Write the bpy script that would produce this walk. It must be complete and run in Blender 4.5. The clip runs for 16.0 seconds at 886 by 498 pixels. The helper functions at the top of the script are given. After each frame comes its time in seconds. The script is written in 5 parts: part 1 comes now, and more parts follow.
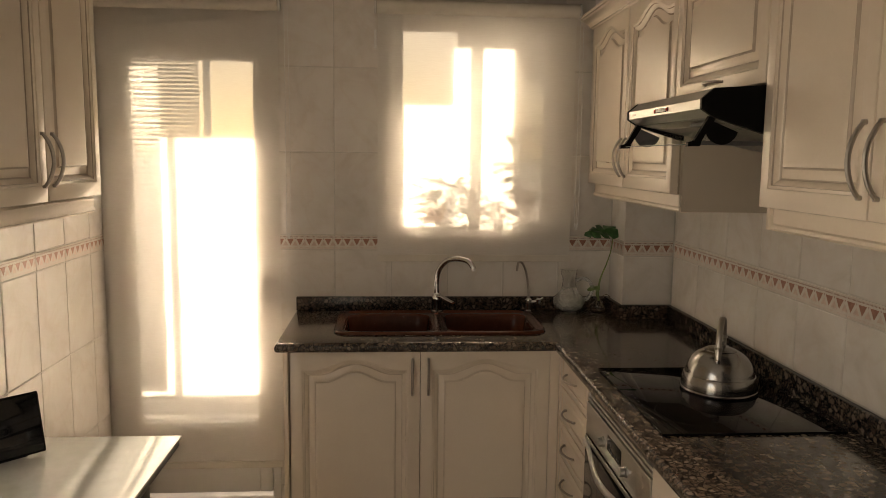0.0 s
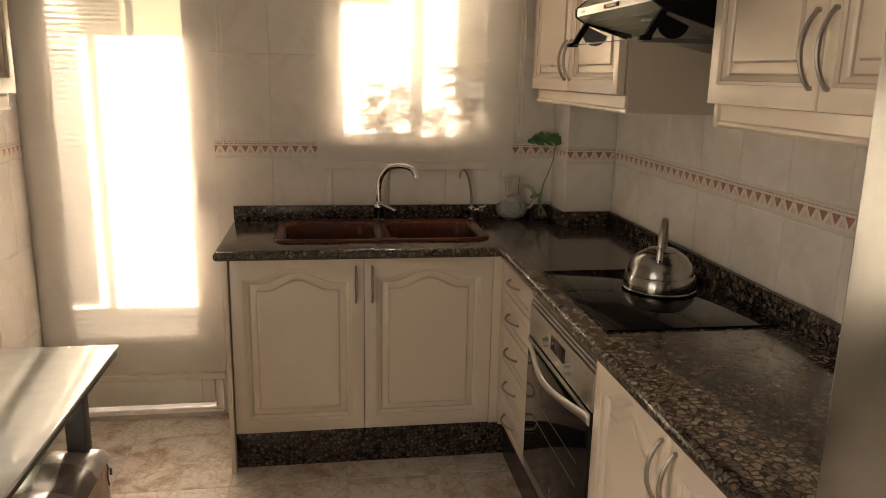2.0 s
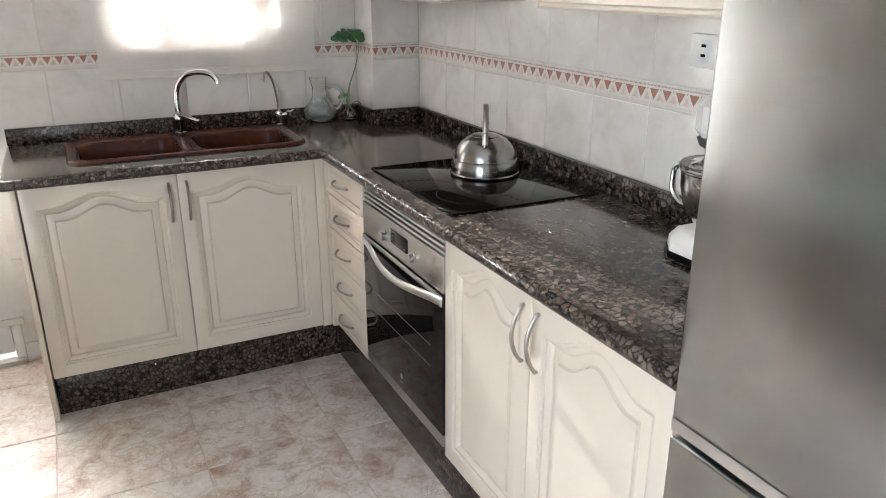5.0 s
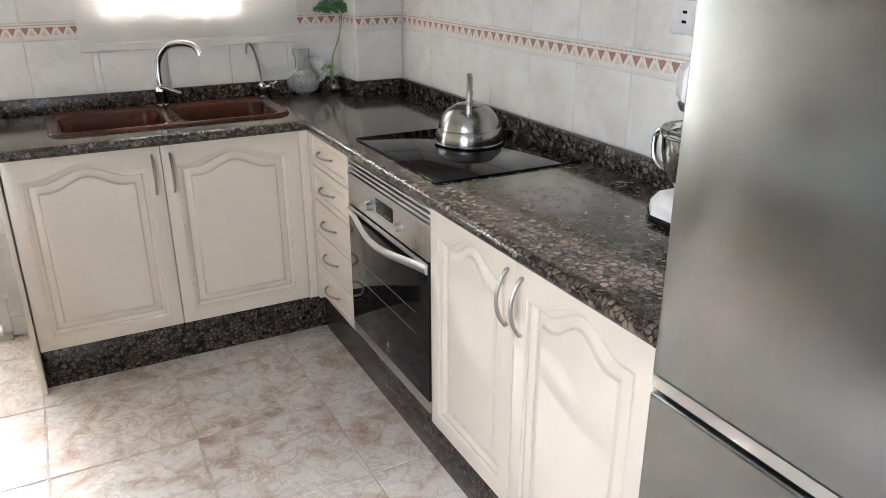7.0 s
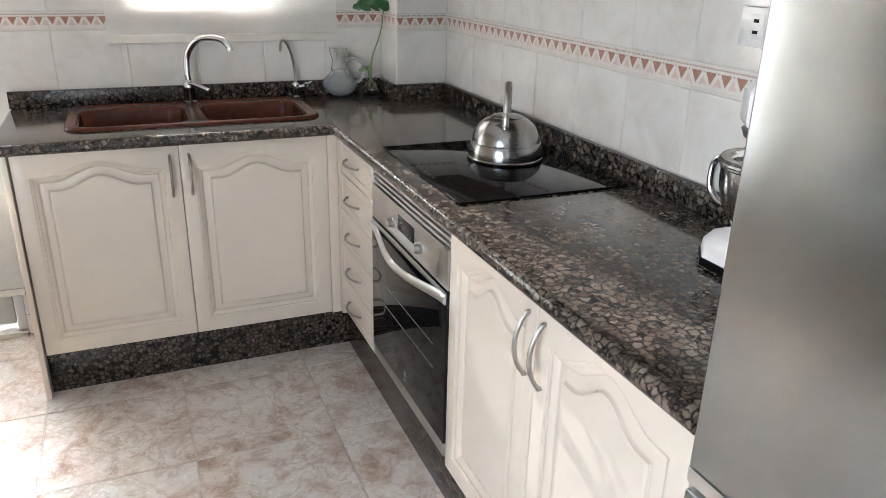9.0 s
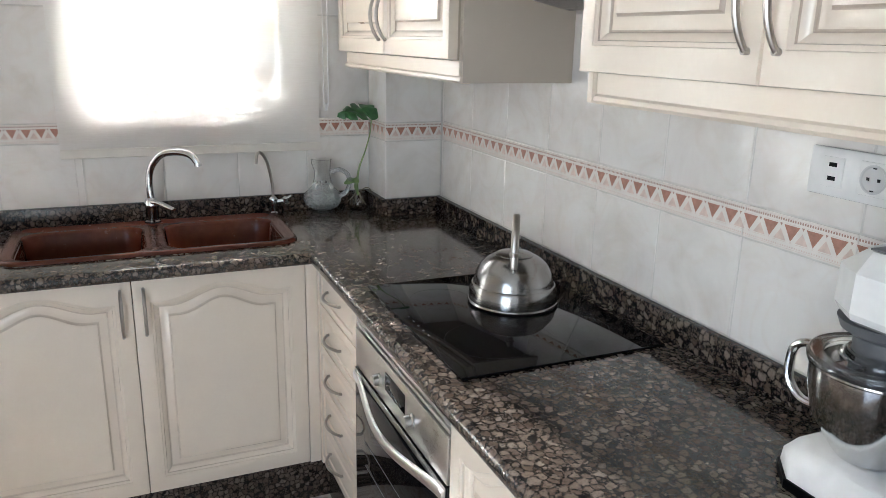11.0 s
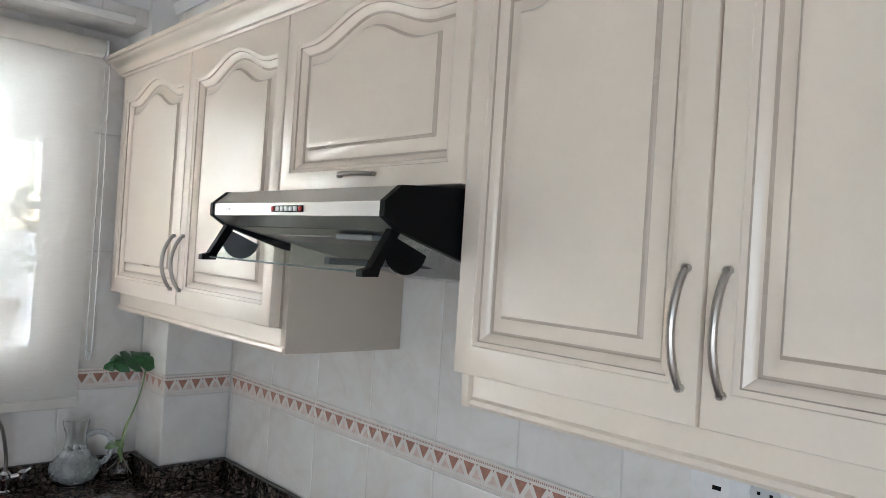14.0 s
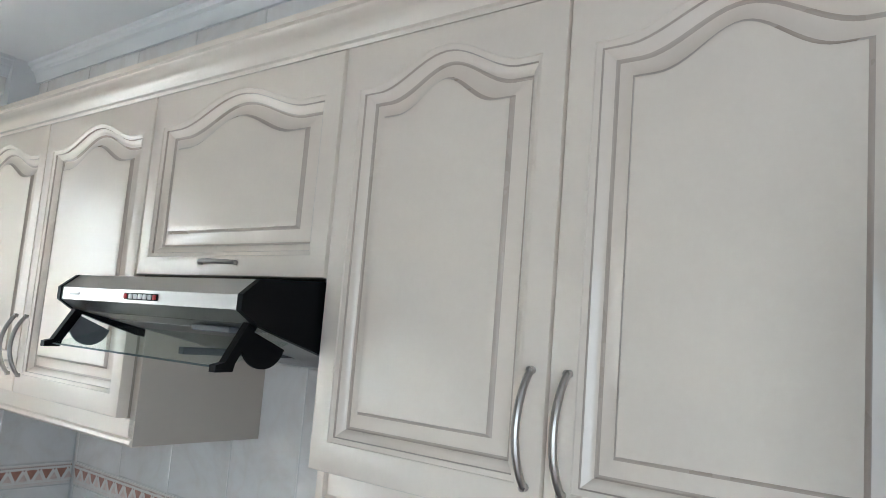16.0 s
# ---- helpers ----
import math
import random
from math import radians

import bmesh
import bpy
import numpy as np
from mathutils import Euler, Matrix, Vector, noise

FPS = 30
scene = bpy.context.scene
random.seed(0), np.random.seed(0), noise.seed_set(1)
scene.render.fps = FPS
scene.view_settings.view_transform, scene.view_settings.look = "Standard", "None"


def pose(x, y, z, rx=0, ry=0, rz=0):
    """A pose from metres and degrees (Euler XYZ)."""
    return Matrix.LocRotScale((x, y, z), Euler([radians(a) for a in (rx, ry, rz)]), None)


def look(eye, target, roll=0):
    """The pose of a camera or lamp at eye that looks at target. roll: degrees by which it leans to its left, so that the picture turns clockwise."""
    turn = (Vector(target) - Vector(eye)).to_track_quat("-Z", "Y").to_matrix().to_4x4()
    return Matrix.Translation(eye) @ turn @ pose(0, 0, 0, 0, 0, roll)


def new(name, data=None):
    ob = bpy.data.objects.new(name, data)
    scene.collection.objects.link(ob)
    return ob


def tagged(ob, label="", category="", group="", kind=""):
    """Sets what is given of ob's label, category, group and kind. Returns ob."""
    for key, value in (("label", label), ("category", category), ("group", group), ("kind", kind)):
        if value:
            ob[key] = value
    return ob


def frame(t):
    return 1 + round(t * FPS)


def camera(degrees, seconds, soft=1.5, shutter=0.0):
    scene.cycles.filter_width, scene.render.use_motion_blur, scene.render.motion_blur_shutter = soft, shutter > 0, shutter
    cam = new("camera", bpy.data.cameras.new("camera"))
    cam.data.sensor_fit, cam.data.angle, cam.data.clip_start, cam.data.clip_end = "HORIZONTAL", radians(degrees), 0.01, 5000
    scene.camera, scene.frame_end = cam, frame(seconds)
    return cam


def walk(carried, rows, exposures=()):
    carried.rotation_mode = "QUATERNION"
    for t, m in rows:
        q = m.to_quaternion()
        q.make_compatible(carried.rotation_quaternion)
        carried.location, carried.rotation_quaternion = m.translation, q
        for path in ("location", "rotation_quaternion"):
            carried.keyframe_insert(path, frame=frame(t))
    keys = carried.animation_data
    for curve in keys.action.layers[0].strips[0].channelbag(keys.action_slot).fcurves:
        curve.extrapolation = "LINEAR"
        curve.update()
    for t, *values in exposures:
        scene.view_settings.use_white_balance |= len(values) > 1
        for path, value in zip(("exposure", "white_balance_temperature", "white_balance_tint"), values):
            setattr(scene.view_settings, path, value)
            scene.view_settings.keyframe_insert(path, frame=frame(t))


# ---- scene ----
cam = camera(61.5, 16.0, soft=0.6)
PATH = [
    (0, (0.086, 0.079, 1.6), (0.223, 2.059, 1.354), 0.7),
    (0.5, (0.081, 0.079, 1.584), (0.231, 2.052, 1.289), 1.0),
    (1, (0.082, 0.086, 1.571), (0.253, 2.047, 1.22), 0.9),
    (1.5, (0.079, 0.093, 1.557), (0.292, 2.04, 1.15), 0.9),
    (2, (0.065, 0.113, 1.545), (0.369, 2.036, 1.088), 1.2),
    (2.5, (0.039, 0.138, 1.536), (0.476, 2.023, 1.032), 1.1),
    (3, (0.002, 0.151, 1.53), (0.565, 1.993, 0.992), 1.2),
    (3.5, (-0.041, 0.154, 1.523), (0.646, 1.944, 0.956), 1.2),
    (4, (-0.078, 0.155, 1.516), (0.697, 1.895, 0.908), 0.9),
    (6.5, (-0.108, 0.123, 1.49), (0.748, 1.777, 0.763), -0.1),
    (7, (-0.11, 0.122, 1.486), (0.752, 1.769, 0.749), -0.1),
    (7.5, (-0.11, 0.13, 1.475), (0.759, 1.763, 0.714), 0.2),
    (8, (-0.099, 0.15, 1.467), (0.789, 1.763, 0.685), 0.8),
    (8.5, (-0.032, 0.213, 1.456), (0.816, 1.849, 0.678), 1.5),
    (9, (0.065, 0.288, 1.464), (0.796, 2.0, 0.732), 1.4),
    (9.5, (0.119, 0.354, 1.474), (0.773, 2.131, 0.828), -0.1),
    (9.7, (0.119, 0.39, 1.482), (0.781, 2.176, 0.873), -0.5),
    (12, (0.263, 0.812, 1.581), (1.171, 2.529, 1.105), 3.8),
    (12.5, (0.245, 0.863, 1.603), (1.255, 2.541, 1.197), 3.6),
    (13, (0.206, 0.931, 1.63), (1.369, 2.529, 1.321), 2.8),
    (13.5, (0.173, 0.956, 1.649), (1.447, 2.491, 1.501), 2.6),
    (14, (0.16, 0.96, 1.669), (1.505, 2.44, 1.686), 3.7),
    (14.5, (0.146, 0.948, 1.681), (1.544, 2.373, 1.796), 4.6),
    (15, (0.146, 0.937, 1.694), (1.605, 2.295, 1.858), 4.9),
    (15.5, (0.161, 0.935, 1.698), (1.677, 2.222, 1.904), 4.9),
    (16, (0.158, 0.926, 1.703), (1.707, 2.168, 1.94), 4.6),
]
EXPOSURES = [
    (0.0, 2.00, 9300, 18),
    (2.2, 2.24, 9400, 20),
    (2.6, 2.33, 9800, 22),
    (3.0, 2.60, 9600, 26),
    (3.4, 3.06, 6900, 15),
    (3.8, 3.32, 6250, 11),
    (4.4, 3.50, 6000, 9),
    (9.0, 3.67, 5850, 9),
    (12.0, 3.56, 5700, 8),
    (14.0, 3.21, 5580, 8),
    (16.0, 3.17, 5280, 5),
]
walk(cam, [(t, look(eye, target, roll)) for t, eye, target, roll in PATH], EXPOSURES)

# ---- light ----
SUN_WAY = Vector((0.10, -0.88, -0.44)).normalized()
world = bpy.data.worlds.new("sky")
scene.world = world
world.use_nodes = True
wn = world.node_tree.nodes
sky = wn.new("ShaderNodeTexSky")
sky.sky_type = 'NISHITA'
sky.sun_disc = False
sky.sun_elevation = math.asin(-SUN_WAY.z)
sky.sun_rotation = math.atan2(-SUN_WAY.x, -SUN_WAY.y)
wn["Background"].inputs["Strength"].default_value = 0.06
world.node_tree.links.new(sky.outputs["Color"], wn["Background"].inputs["Color"])
sun_data = bpy.data.lights.new("sun", 'SUN')
sun_data.energy, sun_data.angle, sun_data.color = 5.0, radians(0.53), (1.0, 0.965, 0.92)
sun = new("sun", sun_data)
sun.matrix_world = look((0, 0, 0), SUN_WAY)
# added fill lamp that brightens the cabinet fronts from out of view
fill_data = bpy.data.lights.new("opening_daylight", 'AREA')
fill_data.shape, fill_data.size, fill_data.size_y = 'RECTANGLE', 1.4, 2.0
fill_data.energy, fill_data.color = 2.9, (0.98, 0.99, 1.0)
fill_lamp = new("opening_daylight", fill_data)
fill_lamp.matrix_world = look((-1.22, -0.10, 1.06), (2.0, -0.10, 1.06))


# ---- materials ----
def nodes_of(name):
    m = bpy.data.materials.new(name)
    m.use_nodes = True
    nt = m.node_tree
    return m, nt, nt.nodes["Principled BSDF"]


def node(nt, kind, **inputs):
    n = nt.nodes.new(kind)
    for k, v in inputs.items():
        n.inputs[k.replace("_", " ")].default_value = v
    return n


def ramp(nt, fac, stops):
    r = nt.nodes.new("ShaderNodeValToRGB")
    while len(r.color_ramp.elements) < len(stops):
        r.color_ramp.elements.new(0.5)
    for e, (p, c) in zip(r.color_ramp.elements, stops):
        e.position = p
        e.color = (*c, 1) if len(c) == 3 else c
    nt.links.new(fac, r.inputs[0])
    return r.outputs["Color"]


def coords(nt, scale=(1, 1, 1), shuffle=False):
    tc = nt.nodes.new("ShaderNodeTexCoord")
    mp = nt.nodes.new("ShaderNodeMapping")
    mp.inputs["Scale"].default_value = scale
    nt.links.new(tc.outputs["Object"], mp.inputs["Vector"])
    if shuffle:
        info = nt.nodes.new("ShaderNodeObjectInfo")
        mul = nt.nodes.new("ShaderNodeVectorMath")
        mul.operation = 'SCALE'
        mul.inputs["Scale"].default_value = 37.0
        comb = nt.nodes.new("ShaderNodeCombineXYZ")
        for k in range(3):
            nt.links.new(info.outputs["Random"], comb.inputs[k])
        nt.links.new(comb.outputs[0], mul.inputs[0])
        nt.links.new(mul.outputs[0], mp.inputs["Location"])
    return mp.outputs["Vector"]


def noise_tex(nt, vec, scale, detail=4.0, rough=0.55, distort=0.0):
    n = node(nt, "ShaderNodeTexNoise", Scale=scale, Detail=detail, Roughness=rough, Distortion=distort)
    nt.links.new(vec, n.inputs["Vector"])
    return n.outputs["Fac"]


def mix(nt, fac, a, b, how='MIX'):
    n = nt.nodes.new("ShaderNodeMix")
    n.data_type, n.blend_type = 'RGBA', how
    for sock, v in ((n.inputs[0], fac), (n.inputs[6], a), (n.inputs[7], b)):
        if isinstance(v, (int, float)):
            sock.default_value = v
        elif isinstance(v, tuple):
            sock.default_value = (*v, 1)
        else:
            nt.links.new(v, sock)
    return n.outputs[2]


def bump(nt, bsdf, height, strength, distance=0.002):
    b = nt.nodes.new("ShaderNodeBump")
    b.inputs["Strength"].default_value, b.inputs["Distance"].default_value = strength, distance
    nt.links.new(height, b.inputs["Height"])
    nt.links.new(b.outputs[0], bsdf.inputs["Normal"])


def rough_from(nt, bsdf, fac, lo, hi):
    mr = nt.nodes.new("ShaderNodeMapRange")
    mr.inputs["To Min"].default_value, mr.inputs["To Max"].default_value = lo, hi
    nt.links.new(fac, mr.inputs["Value"])
    nt.links.new(mr.outputs[0], bsdf.inputs["Roughness"])


def painted(name, colour, rough=0.4, vary=0.06, scale=6.0, grain=180.0, relief=0.08, coat=0.0):
    """A painted or lacquered surface: slight blotches, fine orange peel."""
    m, nt, b = nodes_of(name)
    v = coords(nt)
    n1 = noise_tex(nt, v, scale, 5)
    n2 = noise_tex(nt, v, grain, 2)
    dark = tuple(c * (1 - vary) for c in colour)
    light = tuple(min(1, c * (1 + vary)) for c in colour)
    nt.links.new(ramp(nt, n1, [(0.3, dark), (0.7, light)]), b.inputs["Base Color"])
    rough_from(nt, b, n1, rough * 0.85, rough * 1.15)
    b.inputs["Coat Weight"].default_value = coat
    b.inputs["Coat Roughness"].default_value = 0.15
    bump(nt, b, n2, relief, 0.0006)
    return m


def metal(name, colour, rough=0.3, stretch=(1, 1, 1), relief=0.05, vary=0.25):
    m, nt, b = nodes_of(name)
    v = coords(nt, stretch)
    n = noise_tex(nt, v, 90, 3)
    n2 = noise_tex(nt, coords(nt), 4, 3)
    b.inputs["Base Color"].default_value = (*colour, 1)
    b.inputs["Metallic"].default_value = 1.0
    rough_from(nt, b, mix(nt, 0.5, n, n2), rough * (1 - vary), rough * (1 + vary))
    bump(nt, b, n, relief, 0.0004)
    return m


def plain(name, colour, rough=0.5, **more):
    m, nt, b = nodes_of(name)
    n = noise_tex(nt, coords(nt), 25, 3)
    nt.links.new(ramp(nt, n, [(0.3, tuple(c * 0.9 for c in colour)), (0.7, colour)]), b.inputs["Base Color"])
    b.inputs["Roughness"].default_value = rough
    for k, val in more.items():
        b.inputs[k.replace("_", " ")].default_value = val
    return m


def make_granite(name, rough, tone=1.0):
    """Dark granite with round brown feldspar crystals, ragged and speckled, in a near-black ground."""
    m, nt, b = nodes_of(name)
    v = coords(nt)
    pos = v
    for scale, amount in ((38.0, 0.014), (210.0, 0.0050)):
        warp = node(nt, "ShaderNodeTexNoise", Scale=scale, Detail=2.0)
        nt.links.new(v, warp.inputs["Vector"])
        mid = nt.nodes.new("ShaderNodeVectorMath")
        mid.operation = 'SUBTRACT'
        mid.inputs[1].default_value = (0.5, 0.5, 0.5)
        nt.links.new(warp.outputs["Color"], mid.inputs[0])
        add = nt.nodes.new("ShaderNodeVectorMath")
        add.operation = 'MULTIPLY_ADD'
        add.inputs[1].default_value = (amount, amount, amount)
        nt.links.new(mid.outputs[0], add.inputs[0])
        nt.links.new(pos, add.inputs[2])
        pos = add.outputs[0]
    fine = noise_tex(nt, v, 330, 4, 0.75)
    coarse = noise_tex(nt, v, 120, 3, 0.65)
    speckle = ramp(nt, mix(nt, 0.45, fine, coarse), [(0.34, (0.40, 0.38, 0.37)), (0.48, (0.92, 0.90, 0.88)), (0.68, (1.2, 1.17, 1.13))])
    col = ramp(nt, coarse, [(0.35, (0.0025, 0.0025, 0.003)), (0.7, (0.016, 0.013, 0.012))])
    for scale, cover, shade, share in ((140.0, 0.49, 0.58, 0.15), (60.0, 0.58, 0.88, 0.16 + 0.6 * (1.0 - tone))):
        cell = node(nt, "ShaderNodeTexVoronoi", Scale=scale, Randomness=0.85)
        cell.feature = 'F1'
        edge = node(nt, "ShaderNodeTexVoronoi", Scale=scale, Randomness=0.85)
        edge.feature = 'DISTANCE_TO_EDGE'
        nt.links.new(pos, cell.inputs["Vector"])
        nt.links.new(pos, edge.inputs["Vector"])
        sep = nt.nodes.new("ShaderNodeSeparateColor")
        nt.links.new(cell.outputs["Color"], sep.inputs[0])
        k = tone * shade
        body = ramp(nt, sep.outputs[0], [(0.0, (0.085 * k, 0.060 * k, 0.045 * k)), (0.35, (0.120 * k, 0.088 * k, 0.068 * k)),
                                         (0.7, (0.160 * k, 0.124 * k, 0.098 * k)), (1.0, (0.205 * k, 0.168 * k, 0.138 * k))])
        body = mix(nt, 0.85, body, speckle, 'MULTIPLY')
        rim = ramp(nt, edge.outputs["Distance"], [(0.03, (0, 0, 0)), (0.15, (0.85, 0.85, 0.85)), (0.3, (1, 1, 1))])
        pick = ramp(nt, sep.outputs[1], [(share, (0, 0, 0)), (share + 0.02, (1, 1, 1))])
        disc = ramp(nt, cell.outputs["Distance"], [(cover, (1, 1, 1)), (cover + 0.16, (0, 0, 0))])
        pick = mix(nt, 1.0, pick, disc, 'MULTIPLY')
        col = mix(nt, mix(nt, 1.0, rim, pick, 'MULTIPLY'), col, body)
    nt.links.new(col, b.inputs["Base Color"])
    b.inputs["Roughness"].default_value = rough
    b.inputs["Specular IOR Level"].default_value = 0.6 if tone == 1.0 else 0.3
    return m


def make_floor_tile():
    m, nt, b = nodes_of("marbled_floor_tile")
    v = coords(nt, shuffle=True)
    big = noise_tex(nt, v, 7.5, 7, 0.62, 0.6)
    veins = noise_tex(nt, v, 9.0, 5, 0.6, 1.0)
    base = ramp(nt, big, [(0.30, (0.44, 0.33, 0.265)), (0.41, (0.60, 0.50, 0.43)), (0.50, (0.73, 0.67, 0.615)), (0.66, (0.79, 0.755, 0.72))])
    dark = ramp(nt, veins, [(0.44, (1, 1, 1)), (0.495, (0.66, 0.55, 0.47)), (0.52, (0.97, 0.96, 0.95)), (0.72, (1.05, 1.03, 1.02))])
    speck = noise_tex(nt, v, 70, 4, 0.7)
    col = mix(nt, 0.55, base, dark, 'MULTIPLY')
    col = mix(nt, 0.35, col, ramp(nt, speck, [(0.35, (0.7, 0.64, 0.6)), (0.65, (1.1, 1.1, 1.1))]), 'MULTIPLY')
    nt.links.new(col, b.inputs["Base Color"])
    rough_from(nt, b, speck, 0.16, 0.34)
    bump(nt, b, big, 0.05, 0.001)
    return m


def make_wall_tile():
    m, nt, b = nodes_of("glazed_wall_tile")
    v = coords(nt, shuffle=True)
    cloud = noise_tex(nt, v, 5.0, 6, 0.6, 0.8)
    vein = noise_tex(nt, v, 6.0, 3, 0.5, 0.9)
    base = ramp(nt, cloud, [(0.30, (0.665, 0.625, 0.585)), (0.5, (0.74, 0.705, 0.67)), (0.7, (0.775, 0.75, 0.72))])
    mark = ramp(nt, vein, [(0.44, (1, 1, 1)), (0.5, (0.94, 0.90, 0.86)), (0.55, (1, 1, 1))])
    nt.links.new(mix(nt, 0.4, base, mark, 'MULTIPLY'), b.inputs["Base Color"])
    rough_from(nt, b, cloud, 0.10, 0.18)
    bump(nt, b, noise_tex(nt, v, 14, 2), 0.10, 0.002)
    return m


def make_fabric():
    """Light screen fabric: woven, partly see-through, glows when lit from behind."""
    m, nt, b = nodes_of("screen_fabric")
    out = nt.nodes["Material Output"]
    nt.nodes.remove(b)
    v = coords(nt)
    weave = noise_tex(nt, coords(nt, (40, 40, 400)), 6, 3, 0.7)
    slub = noise_tex(nt, coords(nt, (6, 6, 120)), 5, 4, 0.7)
    tone = mix(nt, 0.6, weave, slub)
    dif = nt.nodes.new("ShaderNodeBsdfDiffuse")
    tra = nt.nodes.new("ShaderNodeBsdfTranslucent")
    clear = nt.nodes.new("ShaderNodeBsdfTransparent")
    nt.links.new(ramp(nt, tone, [(0.3, (0.80, 0.77, 0.735)), (0.7, (0.90, 0.88, 0.85))]), dif.inputs["Color"])
    nt.links.new(ramp(nt, tone, [(0.3, (0.66, 0.62, 0.56)), (0.7, (0.80, 0.77, 0.72))]), tra.inputs["Color"])
    m1 = nt.nodes.new("ShaderNodeMixShader")
    m1.inputs[0].default_value = 0.30
    nt.links.new(dif.outputs[0], m1.inputs[1])
    nt.links.new(tra.outputs[0], m1.inputs[2])
    m2 = nt.nodes.new("ShaderNodeMixShader")
    m2.inputs[0].default_value = 0.12
    nt.links.new(m1.outputs[0], m2.inputs[1])
    nt.links.new(clear.outputs[0], m2.inputs[2])
    nt.links.new(m2.outputs[0], out.inputs["Surface"])
    return m


def make_glass(name, colour=(1, 1, 1), rough=0.0, ior=1.45):
    m, nt, b = nodes_of(name)
    b.inputs["Base Color"].default_value = (*colour, 1)
    b.inputs["Roughness"].default_value = rough
    b.inputs["IOR"].default_value = ior
    b.inputs["Transmission Weight"].default_value = 1.0
    return m


def make_cut_crystal():
    # some milky white is mixed in for the bright glints of cut glass
    m, nt, b = nodes_of("glinting_cut_crystal")
    n = noise_tex(nt, coords(nt), 300, 2)
    nt.links.new(ramp(nt, n, [(0.3, (0.80, 0.84, 0.85)), (0.7, (0.97, 0.98, 0.98))]), b.inputs["Base Color"])
    b.inputs["Roughness"].default_value = 0.12
    b.inputs["IOR"].default_value = 1.5
    b.inputs["Transmission Weight"].default_value = 0.78
    return m


def make_sheet_glass(name):
    """A thin clear pane: mostly let through, a little mirrored."""
    m, nt, b = nodes_of(name)
    out = nt.nodes["Material Output"]
    nt.nodes.remove(b)
    clear = nt.nodes.new("ShaderNodeBsdfTransparent")
    clear.inputs["Color"].default_value = (0.93, 0.97, 0.95, 1)
    shine = nt.nodes.new("ShaderNodeBsdfGlossy")
    shine.inputs["Roughness"].default_value = 0.02
    m1 = nt.nodes.new("ShaderNodeMixShader")
    m1.inputs[0].default_value = 0.07
    nt.links.new(clear.outputs[0], m1.inputs[1])
    nt.links.new(shine.outputs[0], m1.inputs[2])
    nt.links.new(m1.outputs[0], out.inputs["Surface"])
    return m


def make_leaf(name, dark, light):
    m, nt, b = nodes_of(name)
    n = noise_tex(nt, coords(nt), 45, 4)
    nt.links.new(ramp(nt, n, [(0.3, dark), (0.7, light)]), b.inputs["Base Color"])
    b.inputs["Roughness"].default_value = 0.35
    b.inputs["Subsurface Weight"].default_value = 0.0
    bump(nt, b, n, 0.2, 0.001)
    return m


def make_lacquer():
    m, nt, b = nodes_of("cream_lacquer")
    v = coords(nt)
    fine = noise_tex(nt, v, 140, 2)
    brush = noise_tex(nt, coords(nt, (30, 30, 2)), 9, 3)
    nt.links.new(ramp(nt, fine, [(0.2, (0.712, 0.618, 0.512)), (0.8, (0.728, 0.638, 0.532))]), b.inputs["Base Color"])
    b.inputs["Roughness"].default_value = 0.33
    b.inputs["Coat Weight"].default_value = 0.45
    b.inputs["Coat Roughness"].default_value = 0.13
    bump(nt, b, brush, 0.012, 0.0008)
    return m


CREAM = make_lacquer()
# two darker tans that paint shade into the steps of the door mouldings
GROOVE_SHADE = painted("groove_shade", (0.47, 0.39, 0.315), 0.28, 0.008, 4, 200, 0.02)
GROOVE_SHADE_SOFT = painted("soft_groove_shade", (0.62, 0.53, 0.435), 0.28, 0.008, 4, 200, 0.02)
# beige panel with the hood niche's shade put into its colour
SHADED_PANEL = painted("shaded_beige_panel", (0.50, 0.435, 0.36), 0.45, 0.02, 4, 200, 0.05)
# carcass board made dark brown, so its colour gives the gaps their shade
SHADED_BOARD = painted("shaded_brown_board", (0.36, 0.30, 0.235), 0.5, 0.04)
WALL_TILE = make_wall_tile()
GROUT = painted("grout", (0.60, 0.575, 0.545), 0.8, 0.1, 20, 300, 0.3)
BORDER = painted("border_ceramic", (0.73, 0.685, 0.635), 0.22, 0.05, 30, 200, 0.1)
BORDER_DARK = painted("terracotta_glaze", (0.35, 0.165, 0.115), 0.3, 0.22, 60, 250, 0.1)
BORDER_PALE = painted("pink_glaze", (0.60, 0.47, 0.41), 0.3, 0.15, 60, 250, 0.1)
BORDER_LINE = painted("brown_bead_glaze", (0.34, 0.215, 0.175), 0.35, 0.15, 60)
FLOOR_TILE = make_floor_tile()
FLOOR_GROUT = painted("floor_grout", (0.56, 0.50, 0.45), 0.85, 0.12, 20, 300, 0.3)
GRANITE = make_granite("brown_granite", 0.12)
# darker, duller copy of the worktop granite with fewer crystals, for plinths and upstands
GRANITE_DIM = make_granite("darker_granite", 0.25, 0.84)
PLASTER = painted("white_plaster", (0.72, 0.71, 0.695), 0.85, 0.03, 2.0, 120, 0.15)
WHITE_PAINT = painted("white_lacquer", (0.78, 0.765, 0.735), 0.4, 0.03)
FABRIC = make_fabric()
GLASS = make_glass("window_glass", (0.97, 0.99, 0.98), 0.0, 1.45)
CUT_CRYSTAL = make_cut_crystal()
CRYSTAL = make_glass("crystal", (0.985, 0.995, 0.99), 0.0, 1.5)
STEEL = metal("brushed_steel", (0.54, 0.535, 0.52), 0.29, (1, 1, 30), 0.012)
